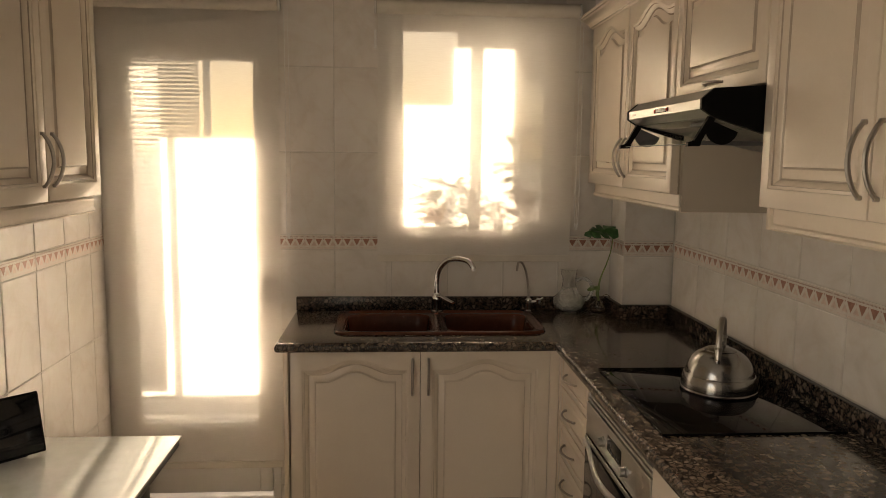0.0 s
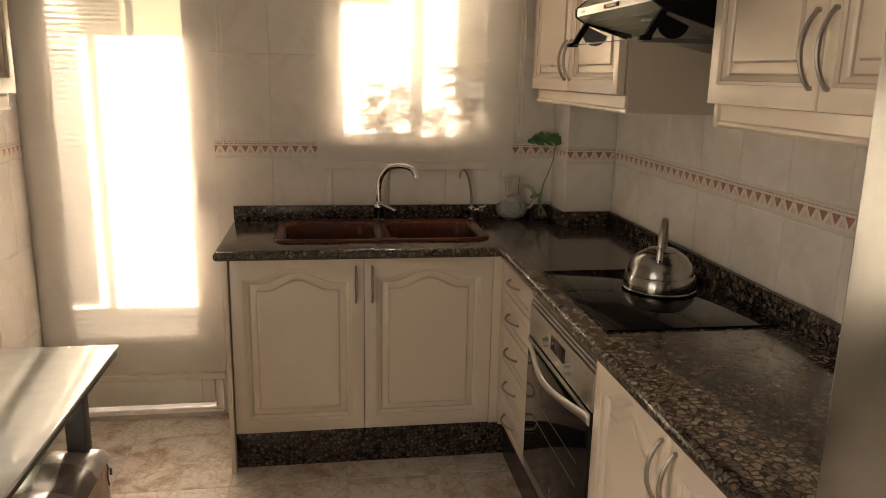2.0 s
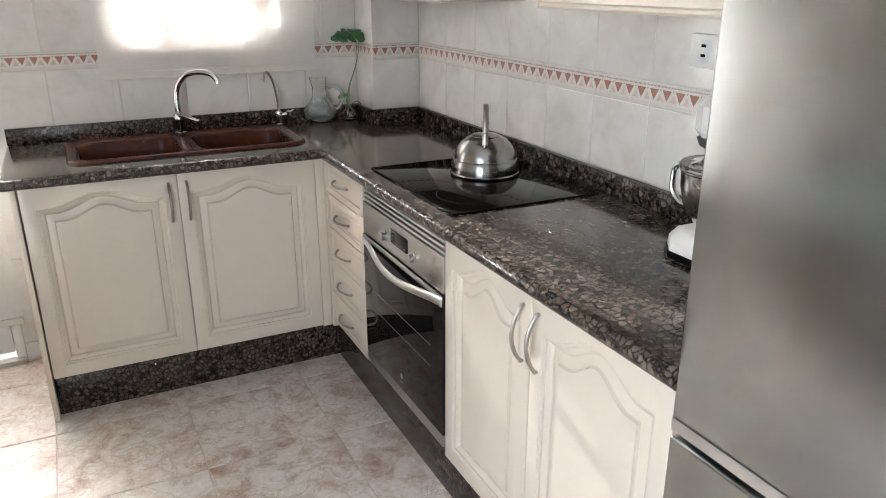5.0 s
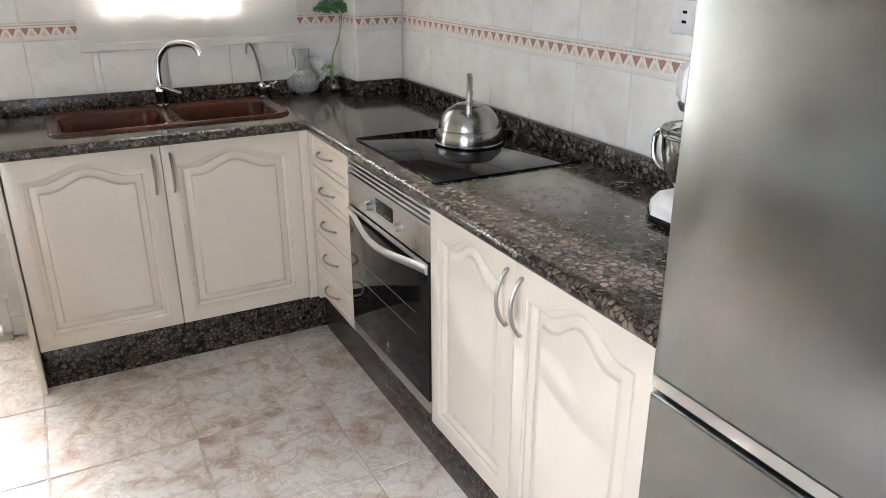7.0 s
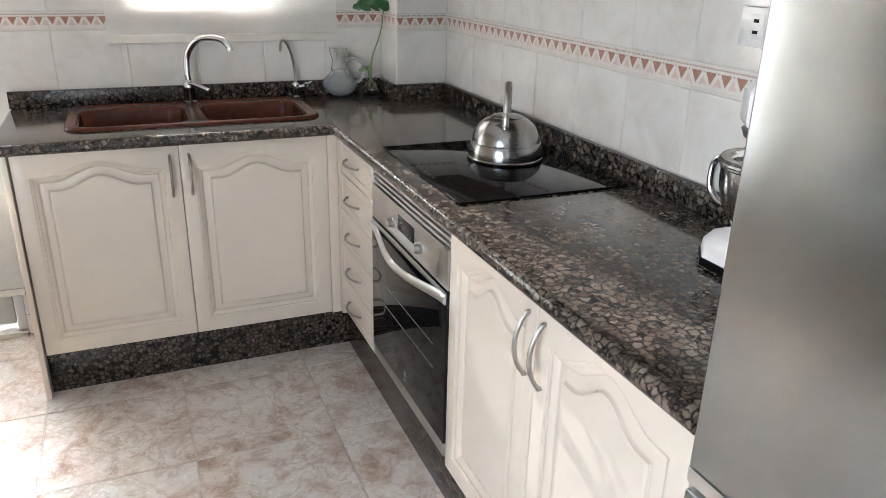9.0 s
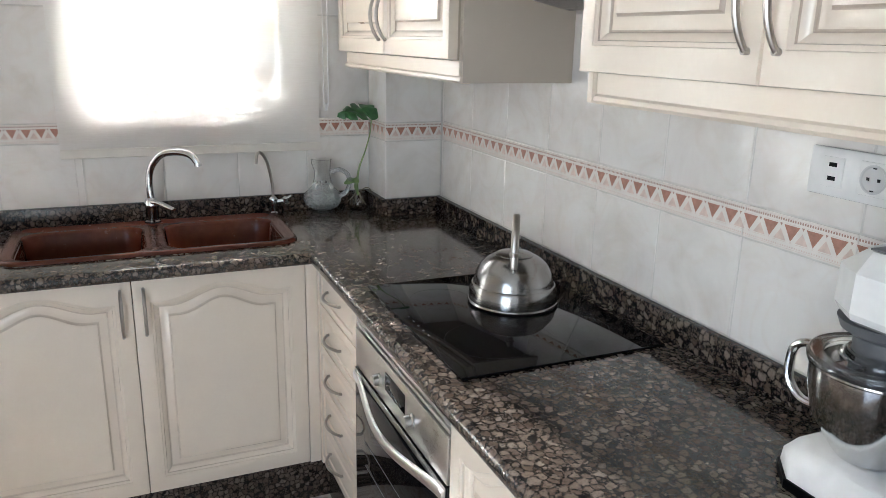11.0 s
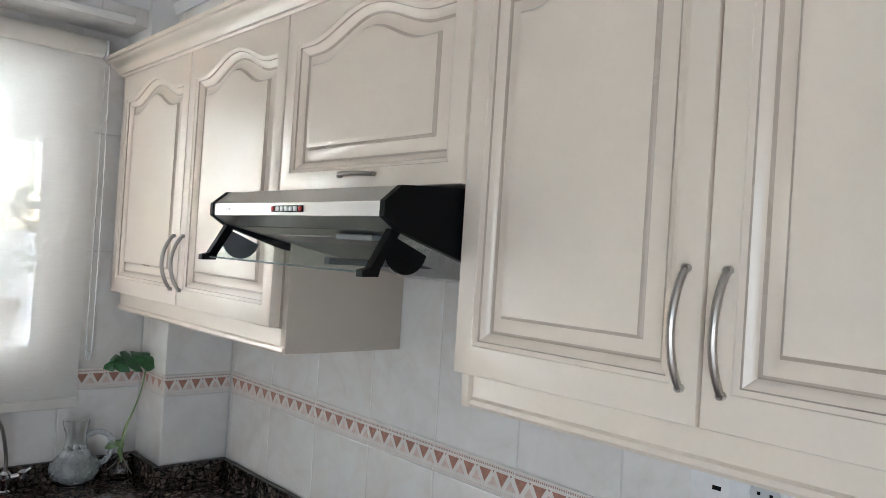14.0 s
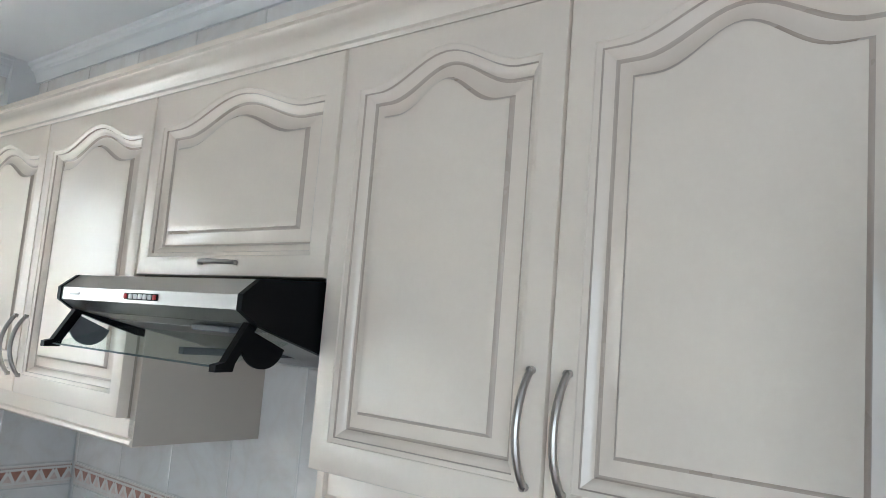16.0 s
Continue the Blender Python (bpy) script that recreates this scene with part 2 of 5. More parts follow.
FRIDGE_STEEL = metal("fridge_steel", (0.335, 0.347, 0.348), 0.22, (1, 1, 40), 0.03, 0.12)
KETTLE_STEEL = metal("kettle_steel", (0.34, 0.335, 0.325), 0.2, (1, 1, 40), 0.08)
CHROME = metal("chrome", (0.72, 0.72, 0.72), 0.07, (1, 1, 1), 0.0)
NICKEL = metal("brushed_nickel", (0.42, 0.39, 0.355), 0.32, (1, 1, 1), 0.05)
ALUMINIUM = metal("pale_aluminium", (0.70, 0.70, 0.69), 0.3, (1, 30, 1), 0.03)
BLACK_GLASS = plain("black_glass", (0.004, 0.004, 0.0045), 0.04, Specular_IOR_Level=0.28)
BLACK_PLASTIC = plain("black_plastic", (0.003, 0.003, 0.0033), 0.42, Specular_IOR_Level=0.09)
GAP_SHADE = plain("gap_shade", (0.012, 0.012, 0.012), 0.7)
GREY_PLASTIC = plain("grey_plastic", (0.12, 0.12, 0.125), 0.45)
WHITE_PLASTIC = plain("white_plastic", (0.80, 0.79, 0.775), 0.25, Coat_Weight=0.4)
RED_PLASTIC = plain("red_plastic", (0.45, 0.03, 0.03), 0.3)
SINK_BROWN = painted("brown_composite", (0.072, 0.021, 0.011), 0.26, 0.12, 40, 400, 0.1)
SINK_BROWN.node_tree.nodes["Principled BSDF"].inputs["Specular IOR Level"].default_value = 0.25
TABLE_GLASS = plain("white_table_glass", (0.74, 0.785, 0.77), 0.06, Coat_Weight=0.6)
TABLE_FRAME = plain("anthracite_metal", (0.07, 0.072, 0.075), 0.4)
SCREEN = plain("tablet_glass", (0.008, 0.009, 0.011), 0.06)
PALE_WOOD = painted("pale_wood", (0.50, 0.40, 0.29), 0.45, 0.12, 14, 120, 0.2)
CUSHION = painted("brown_satin", (0.075, 0.055, 0.048), 0.42, 0.25, 18, 200, 0.3)
CUSHION_GREY = painted("grey_satin", (0.20, 0.185, 0.17), 0.42, 0.2, 18, 200, 0.3)
LEAF = make_leaf("monstera_leaf", (0.018, 0.075, 0.022), (0.05, 0.16, 0.045))
STEM = make_leaf("green_stem", (0.10, 0.17, 0.05), (0.22, 0.30, 0.10))
ROOT = make_leaf("brown_root", (0.10, 0.075, 0.045), (0.25, 0.20, 0.13))
TERRACE = painted("terrace_paving", (0.34, 0.32, 0.30), 0.8, 0.15, 3)
TERRACOTTA = painted("terracotta_pot", (0.42, 0.19, 0.11), 0.7, 0.15, 20)
RENDER = painted("blocker_render", (0.60, 0.57, 0.53), 0.9, 0.08, 3)
THRESHOLD = painted("threshold_stone", (0.60, 0.54, 0.47), 0.5, 0.1, 12)


# ---- mesh helpers ----
def finish(bm, name, mats, smooth=35.0):
    bmesh.ops.recalc_face_normals(bm, faces=bm.faces)
    me = bpy.data.meshes.new(name)
    bm.to_mesh(me)
    bm.free()
    for m in (mats if isinstance(mats, (list, tuple)) else [mats]):
        me.materials.append(m)
    if smooth:
        for p in me.polygons:
            p.use_smooth = True
        me.set_sharp_from_angle(angle=radians(smooth))
    return me


def thing(name, at, label, category, group="", kind=""):
    ob = new(name)
    ob.empty_display_size = 0.05
    ob.matrix_world = Matrix.Translation(at)
    return tagged(ob, label, category, group, kind)


def under(ob, parent):
    """Hangs ob under parent; meshes keep their coordinates of the room."""
    root = parent
    while root.parent:
        root = root.parent
    ob.parent = parent
    if parent == root:
        ob.matrix_parent_inverse = root.matrix_basis.inverted()
    return ob


def part(name, bm, material, parent, label="", smooth=35.0):
    ob = new(name, finish(bm, name, material, smooth))
    under(ob, parent)
    if label:
        ob["label"] = label
    return ob


def structure(name, bm, material, label, category="", smooth=35.0):
    return tagged(new(name, finish(bm, name, material, smooth)), label, category or name.split("_")[0], kind="structure")


def box(bm, a, b, bevel=0.0, seg=2, mat=0):
    x0, y0, z0 = (min(p, q) for p, q in zip(a, b))
    x1, y1, z1 = (max(p, q) for p, q in zip(a, b))
    r = bmesh.ops.create_cube(bm, size=1.0, matrix=Matrix.Translation(((x0 + x1) / 2, (y0 + y1) / 2, (z0 + z1) / 2)) @ Matrix.Diagonal((x1 - x0, y1 - y0, z1 - z0, 1)))
    vs = r["verts"]
    if mat:
        for f in {f for v in vs for f in v.link_faces}:
            f.material_index = mat
    if bevel > 0:
        es = list({e for v in vs for e in v.link_edges})
        bmesh.ops.bevel(bm, geom=es, offset=bevel, segments=seg, affect='EDGES', profile=0.5)
    return vs


def boxed(a, b, bevel=0.0, seg=2):
    bm = bmesh.new()
    box(bm, a, b, bevel, seg)
    return bm


def loft(bm, loops, cap_start=False, cap_end=False, mat=0, closed=True):
    rows = [[bm.verts.new(p) for p in lp] for lp in loops]
    n = len(rows[0])
    for a, b in zip(rows, rows[1:]):
        for i in range(n if closed else n - 1):
            j = (i + 1) % n
            f = bm.faces.new((a[i], a[j], b[j], b[i]))
            f.material_index = mat
    if cap_start:
        bm.faces.new(rows[0][::-1]).material_index = mat
    if cap_end:
        bm.faces.new(rows[-1]).material_index = mat
    return rows


def lathe(bm, profile, at, n=32, cap_start=False, cap_end=False, mat=0):
    loops = [[Vector(at) + Vector((r * math.cos(2 * math.pi * i / n), r * math.sin(2 * math.pi * i / n), z)) for i in range(n)] for r, z in profile]
    return loft(bm, loops, cap_start, cap_end, mat)


def tube(bm, pts, r, n=12, mat=0, flat=1.0, up=None):
    """A round bar along pts; r a number or one for each point; flat squeezes it along its side axis."""
    pts = [Vector(p) for p in pts]
    rs = r if isinstance(r, (list, tuple)) else [r] * len(pts)
    tang = [(pts[min(i + 1, len(pts) - 1)] - pts[max(i - 1, 0)]).normalized() for i in range(len(pts))]
    side = tang[0].cross(Vector(up) if up else (Vector((0, 0, 1)) if abs(tang[0].z) < 0.9 else Vector((1, 0, 0)))).normalized()
    loops = []
    for p, t, rad in zip(pts, tang, rs):
        side = (side - t * side.dot(t)).normalized()
        oth = t.cross(side)
        loops.append([p + side * (rad * math.cos(2 * math.pi * k / n)) + oth * (rad * flat * math.sin(2 * math.pi * k / n)) for k in range(n)])
    loft(bm, loops, True, True, mat)


def curve(ctrl, n=24):
    """A smooth line through the control points."""
    c = [Vector(p) for p in ctrl]
    c = [c[0] * 2 - c[1]] + c + [c[-1] * 2 - c[-2]]
    out = []
    for i in range(1, len(c) - 2):
        m = max(2, n // (len(c) - 3))
        for k in range(m):
            t = k / m
            p0, p1, p2, p3 = c[i - 1], c[i], c[i + 1], c[i + 2]
            out.append(0.5 * (2 * p1 + (p2 - p0) * t + (2 * p0 - 5 * p1 + 4 * p2 - p3) * t * t + (3 * p1 - p0 - 3 * p2 + p3) * t ** 3))
    out.append(c[-2])
    return out


def prism(bm, poly, axis, a, b, mat=0):
    """A flat outline pushed along an axis from a to b. The outline gives the two other coordinates in order."""
    def put(u, v, w):
        return {"x": (w, u, v), "y": (u, w, v), "z": (u, v, w)}[axis]
    loft(bm, [[put(u, v, a) for u, v in poly], [put(u, v, b) for u, v in poly]], True, True, mat)


def sweep(bm, path, profile, mat=0, caps=True):
    """A moulding: profile of (out, z) run along a level path, out to the right of its way, mitred."""
    p = [Vector((x, y, 0)) for x, y in path]
    loops = []
    for i, q in enumerate(p):
        d0 = (q - p[i - 1]).normalized() if i else (p[1] - q).normalized()
        d1 = (p[i + 1] - q).normalized() if i < len(p) - 1 else d0
        n0, n1 = Vector((d0.y, -d0.x, 0)), Vector((d1.y, -d1.x, 0))
        m = (n0 + n1).normalized()
        m = m / max(0.3, m.dot(n0))
        loops.append([q + m * o + Vector((0, 0, z)) for o, z in profile])
    loft(bm, loops, caps, caps, mat)


def round_rect(cx, cy, w, h, radii, z, n=6):
    """Corners in order (+,+), (-,+), (-,-), (+,-)."""
    out = []
    for k, (sx, sy) in enumerate(((1, 1), (-1, 1), (-1, -1), (1, -1))):
        r = max(radii[k], 1e-4)
        ox, oy = cx + sx * (w / 2 - r), cy + sy * (h / 2 - r)
        for i in range(n + 1):
            a = math.pi / 2 * (k + i / n)
            out.append(Vector((ox + r * math.cos(a), oy + r * math.sin(a), z)))
    return out

# ---- the room ----
XR, XL, YB, YF, ZC = 1.30, -1.16, 3.40, -1.70, 2.40   # right wall, left wall, back wall, wall behind, ceiling
TH = 0.28
GR = 0.0025                                            # tile faces stand this far proud of the grout
DOOR_X0, DOOR_X1, DOOR_Z1 = -1.13, -0.42, 2.16
WIN_X0, WIN_X1, WIN_Z0, WIN_Z1 = 0.06, 0.84, 1.24, 2.215

bm = boxed((XL - TH, YF - TH, -0.15), (XR + TH, YB + TH, -0.003))
floor = structure("floor", bm, FLOOR_GROUT, "floor laid with square pinkish beige marbled tiles", "floor")
bm = boxed((XL - TH, YF - TH, ZC), (XR + TH, YB + TH, ZC + 0.15))
box(bm, (XL, 3.227, ZC - 0.0015), (1.05, 3.2285, ZC))
structure("ceiling", bm, PLASTER, "plain white plaster ceiling with a fine joint", "ceiling")

bm = boxed((XR + GR, YF - TH, 0), (XR + TH, YB + TH, ZC))
wall_right = structure("wall_east", bm, GROUT, "kitchen wall clad in glazed off-white tiles", "wall")
# the gap in this wall is added to hold the fill lamp
bm = bmesh.new()
box(bm, (XL - TH, YF - TH, 0), (XL - GR, -0.85, ZC))
box(bm, (XL - TH, -0.85, 2.10), (XL - GR, 0.65, ZC))
box(bm, (XL - TH, 0.65, 0), (XL - GR, YB + TH, ZC))
wall_left = structure("wall_west", bm, GROUT, "tiled kitchen wall with an added opening for the fill lamp", "wall")
structure("wall_south", boxed((XL - GR, YF - TH, 0), (XR + GR, YF, ZC)), PLASTER, "plain pale plaster wall", "wall")
bm = bmesh.new()
y0, y1 = YB + GR, YB + TH
box(bm, (XL - GR, y0, 0), (DOOR_X0, y1, ZC))
box(bm, (DOOR_X0, y0, DOOR_Z1), (DOOR_X1, y1, ZC))
box(bm, (DOOR_X1, y0, 0), (WIN_X0, y1, ZC))
box(bm, (WIN_X0, y0, 0), (WIN_X1, y1, WIN_Z0))
box(bm, (WIN_X0, y0, WIN_Z1), (WIN_X1, y1, ZC))
box(bm, (WIN_X1, y0, 0), (XR + GR, y1, ZC))
wall_back = structure("wall_north", bm, GROUT, "tiled outer wall with a glazed door and a window", "wall")
bm = boxed((1.083 + GR, 3.20 + GR, 0), (XR + GR, YB + GR, ZC))
column = structure("wall_column", bm, GROUT, "tiled corner pillar behind the worktop", "column")
structure("wall_pier", boxed((0.974, 3.203, 2.24), (1.083 + GR - 0.001, YB + GR - 0.001, ZC - 0.0005)), PLASTER, "white plastered pier at the ceiling", "wall")
bulkhead = structure("wall_bulkhead", boxed((1.05 + GR, YF, 2.10), (XR + GR - 0.001, 3.2025, ZC - 0.001)), GROUT, "tiled bulkhead above the wall cabinets", "wall")
shutter_box = structure("wall_shutter_box", boxed((XL, 3.235, 2.292), (0.9735, YB + GR - 0.001, ZC - 0.001)), GROUT, "tiled shutter housing over window and door", "wall")

# cove along the ceiling
COVE = [(0.0, -0.056), (0.008, -0.056), (0.010, -0.047), (0.016, -0.037), (0.018, -0.027), (0.026, -0.023), (0.030, -0.013), (0.037, -0.010), (0.038, -0.0008), (0.0, -0.0008)]
bm = bmesh.new()
sweep(bm, [(1.05, 3.2015), (1.05, YF + 0.001)], [(o, ZC + z) for o, z in COVE])
structure("trim_cove_east", bm, PLASTER, "white plaster cove moulding at the ceiling", "moulding")
bm = bmesh.new()
sweep(bm, [(XL + 0.001, 3.2345), (0.9735, 3.2345)], [(o * 1.1, ZC + z) for o, z in COVE])
structure("trim_cove_north", bm, PLASTER, "white plaster cove moulding over the window", "moulding")
bm = bmesh.new()
sweep(bm, [(XL + 0.001, 3.2345), (0.93, 3.2345)], [(0.0, 2.292), (0.010, 2.290), (0.022, 2.296), (0.026, 2.306), (0.016, 2.314), (0.0, 2.316)])
structure("trim_ledge", bm, WHITE_PAINT, "cream ledge moulding under the shutter housing", "moulding")

# ---- cabinets ----
MOULD = [(0.0, 0.0), (0.0012, -0.0022), (0.0050, -0.0036), (0.0078, -0.0046), (0.0090, -0.0080), (0.0135, -0.0102), (0.0185, -0.0132),
         (0.0212, -0.0168), (0.0228, -0.0192), (0.0255, -0.0200), (0.0285, -0.0196), (0.0460, -0.0128), (0.0490, -0.0098), (0.0512, -0.0066),
         (0.0550, -0.0056), (0.0610, -0.0054)]
MOULD_SMALL = [(0.0, 0.0), (0.003, -0.0035), (0.008, -0.0045), (0.012, -0.0035), (0.016, -0.001), (0.02, -0.0005)]


def panel_bm(w, h, put, t=0.025, side=0.036, low=0.044, top=0.031, rise=0.044, mould=MOULD):
    """A framed door with a raised field; rise is the height of its swept arch. put maps (u, v, out) to the room."""
    bm = bmesh.new()
    n = 28
    def outline(d):
        pts = [(side + d, low + d), (w - side - d, low + d)]
        span = w - 2 * side
        for i in range(n + 1):
            q = 1 - i / n
            def arch(f):
                g = min(max((f - 0.10) / 0.80, 0), 1)
                return rise * (0.5 - 0.5 * math.cos(2 * math.pi * g)) ** 0.85
            slope = (arch(min(1, q + 0.02)) - arch(max(0, q - 0.02))) / (0.04 * span)
            pts.append((side + d + (span - 2 * d) * q, h - top - rise + arch(q) - d * math.sqrt(1 + slope * slope)))
        return pts
    def rect(d):
        pts = [(d, d), (w - d, d)]
        for i in range(n + 1):
            pts.append((d + (w - 2 * d) * (1 - i / n), h - d))
        return pts
    loops = [[put(u, v, -t) for u, v in rect(0)], [put(u, v, -0.003) for u, v in rect(0)], [put(u, v, -0.0008) for u, v in rect(0.001)], [put(u, v, 0) for u, v in rect(0.003)]]
    for d, z in mould:
        loops.append([put(u, v, z) for u, v in outline(d)])
    rows = loft(bm, loops, True, False)
    # shaded steps of the moulding are coloured in with the second material
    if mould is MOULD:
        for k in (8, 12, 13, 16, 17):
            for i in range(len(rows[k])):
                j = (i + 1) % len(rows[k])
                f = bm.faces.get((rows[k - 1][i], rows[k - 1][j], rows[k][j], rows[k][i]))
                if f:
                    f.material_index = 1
    last = rows[-1]
    # the field is closed in upright slices
    mid = bm.verts.new((last[0].co + last[1].co) / 2)
    tops = last[2:]
    half = len(tops) // 2
    bm.faces.new([last[1]] + tops[:half + 1] + [mid])
    bm.faces.new([mid] + tops[half:] + [last[0]])
    return bm


def facing_y(x0, z0, y):
    """Door fronts that look towards -y; u runs along +x."""
    return lambda u, v, o: Vector((x0 + u, y - o, z0 + v))


def facing_x(y1, z0, x):
    """Fronts that look towards -x; u runs along -y."""
    return lambda u, v, o: Vector((x - o, y1 - u, z0 + v))


def facing_px(y0, z0, x):
    """Fronts that look towards +x; u runs along +y."""
    return lambda u, v, o: Vector((x + o, y0 + u, z0 + v))


def bow(put, u, v, length, upright, parent, rise=0.027, r=0.0052):
    """A bowed bar handle centred on (u, v)."""
    bm = bmesh.new()
    pts, rs = [], []
    for i in range(17):
        s = i / 16 * 2 - 1
        o = 0.004 + rise * (1 - s * s) ** 0.9
        a = s * length / 2
        pts.append(put(u, v + a, o) if upright else put(u + a, v, o))
        rs.append(r * (1.0 - 0.12 * abs(s) ** 3))
    tube(bm, pts, rs, 10)
    for s in (-1, 1):
        a = s * length / 2 * 0.985
        p = (lambda o: put(u, v + a, o)) if upright else (lambda o: put(u + a, v, o))
        tube(bm, [p(-0.001), p(0.009)], r * 0.95, 10)
    return part("handle", bm, NICKEL, parent, "brushed nickel bow handle")


# base run along the back wall
CT = 0.91            # worktop height
FY, FX = 2.862, 0.740  # door faces of the two runs
u1 = thing("base_cabinet", (0.19, 3.1, 0), "cream sink base cabinet with two closed arched doors", "cabinet", "base cabinets")
bm = boxed((-0.302, FY + 0.024, 0.155), (0.735, YB - 0.01, 0.70))
part("body", bm, SHADED_BOARD, u1)
part("side_panel", boxed((-0.322, FY - 0.018, 0), (-0.3045, YB - 0.004, 0.8715), 0.0015), CREAM, u1)
part("corner_filler", boxed((0.7025, FY + 0.002, 0.155), (0.7385, FY + 0.022, 0.8715), 0.0015), CREAM, u1)
part("corner_filler", boxed((0.7390, 2.8440, 0.155), (0.7600, FY + 0.022, 0.8715), 0.0015), CREAM, u1)
for k, x0 in enumerate((-0.300, 0.1985)):
    w = 0.4965 if k == 0 else 0.502
    put = facing_y(x0, 0.160, FY)
    d = part("door", panel_bm(w, 0.708, put, side=0.046, low=0.049, top=0.041, rise=0.042), [CREAM, GROOVE_SHADE_SOFT], u1)
    bow(put, w - 0.03 if k == 0 else 0.03, 0.598, 0.142, True, d)

# drawers
u2 = thing("drawer_unit", (1.0, 2.64, 0), "narrow cream unit with five closed drawers", "cabinet", "base cabinets")
part("body", boxed((FX + 0.024, 2.449, 0.155), (1.27, FY - 0.02, 0.868)), SHADED_BOARD, u2)
for i in range(5):
    z0 = 0.186 + i * 0.1368
    put = facing_x(2.842, z0, FX)
    d = part("drawer_front", panel_bm(0.392, 0.1338, put, side=0.030, low=0.024, top=0.024, rise=0.0, mould=MOULD_SMALL), CREAM, u2)
    bow(put, 0.175, 0.066, 0.135, False, d, 0.026, 0.0046)

# two-door unit beside the oven
u3 = thing("base_cabinet", (1.0, 1.38, 0), "cream base cabinet with two closed arched doors", "cabinet", "base cabinets")
part("body", boxed((FX + 0.024, 0.935, 0.155), (1.27, 1.824, 0.868)), SHADED_BOARD, u3)
for k, (ya, yb) in enumerate(((1.822, 1.399), (1.394, 0.950))):
    put = facing_x(ya, 0.172, FX)
    w = ya - yb
    d = part("door", panel_bm(w, 0.695, put, side=0.044, low=0.049, top=0.035, rise=0.050), [CREAM, GROOVE_SHADE_SOFT], u3)
    bow(put, w - 0.028 if k == 0 else 0.028, 0.58, 0.142, True, d)

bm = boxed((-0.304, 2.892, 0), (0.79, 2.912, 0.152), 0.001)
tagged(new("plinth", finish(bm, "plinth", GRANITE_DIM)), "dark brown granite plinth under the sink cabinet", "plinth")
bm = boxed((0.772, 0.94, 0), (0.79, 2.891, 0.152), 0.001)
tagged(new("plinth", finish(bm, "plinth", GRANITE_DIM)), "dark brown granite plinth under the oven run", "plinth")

# worktop: an L with a cut-out for the sink
def slab(xs, ys, keep, z0, z1):
    bm = bmesh.new()
    vt = {(i, j, k): None for i in range(len(xs)) for j in range(len(ys)) for k in (0, 1)}
    def v(i, j, k):
        if vt[i, j, k] is None:
            vt[i, j, k] = bm.verts.new((xs[i], ys[j], (z0, z1)[k]))
        return vt[i, j, k]
    for i in range(len(xs) - 1):
        for j in range(len(ys) - 1):
            if not keep(i, j):
                continue
            bm.faces.new((v(i, j, 1), v(i + 1, j, 1), v(i + 1, j + 1, 1), v(i, j + 1, 1)))
            bm.faces.new((v(i, j, 0), v(i, j + 1, 0), v(i + 1, j + 1, 0), v(i + 1, j, 0)))
            for di, dj, a, b in ((-1, 0, (i, j + 1), (i, j)), (1, 0, (i + 1, j), (i + 1, j + 1)), (0, -1, (i, j), (i + 1, j)), (0, 1, (i + 1, j + 1), (i, j + 1))):
                ni, nj = i + di, j + dj
                if 0 <= ni < len(xs) - 1 and 0 <= nj < len(ys) - 1 and keep(ni, nj):
                    continue
                bm.faces.new((v(*a, 0), v(*b, 0), v(*b, 1), v(*a, 1)))
    return bm


LX, LY = 0.700, 2.784
xs = [-0.344, -0.10, 0.66, LX, 1.083, XR - 0.001]
ys = [0.925, LY, 2.945, 3.199, 3.30, YB - 0.001]


def kept(i, j):
    if j == 0:
        return i >= 3
    if 1 == i and j in (2, 3):
        return False
    if i == 4 and j >= 3:
        return False
    return True


bm = slab(xs, ys, kept, 0.873, CT)
bmesh.ops.recalc_face_normals(bm, faces=bm.faces)
bm.normal_update()
rim = [e for e in bm.edges if e.is_manifold and abs(e.verts[0].co.z - e.verts[1].co.z) < 1e-6 and
       all(((abs(v.co.x - LX) < 1e-4 and v.co.y <= LY + 1e-4) or (abs(v.co.y - LY) < 1e-4 and v.co.x <= LX + 1e-4) or abs(v.co.x + 0.344) < 1e-4) for v in e.verts)
       and len({tuple(round(c, 3) for c in f.normal) for f in e.link_faces}) == 2]
rim = [e for e in rim if not all(abs(v.co.y - (YB - 0.001)) < 1e-4 for v in e.verts)]
bmesh.ops.recalc_face_normals(bm, faces=bm.faces)
bmesh.ops.bevel(bm, geom=rim, offset=0.0165, segments=5, affect='EDGES', profile=0.5, clamp_overlap=True)
tagged(new("worktop", finish(bm, "worktop", GRANITE, 40)), "polished brown granite worktop with a rounded front edge", "worktop")

# upstand
UZ = 0.972
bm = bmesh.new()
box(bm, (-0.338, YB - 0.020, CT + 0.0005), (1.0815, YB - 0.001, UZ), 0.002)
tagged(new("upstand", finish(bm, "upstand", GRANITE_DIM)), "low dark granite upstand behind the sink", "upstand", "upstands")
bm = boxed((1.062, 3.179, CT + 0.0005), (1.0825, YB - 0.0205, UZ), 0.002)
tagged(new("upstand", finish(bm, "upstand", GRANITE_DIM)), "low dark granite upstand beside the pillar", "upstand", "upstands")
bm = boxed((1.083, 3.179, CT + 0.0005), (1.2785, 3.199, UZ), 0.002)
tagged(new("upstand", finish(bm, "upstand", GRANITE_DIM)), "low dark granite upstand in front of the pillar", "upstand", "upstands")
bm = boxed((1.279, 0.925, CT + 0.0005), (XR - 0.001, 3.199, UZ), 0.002)
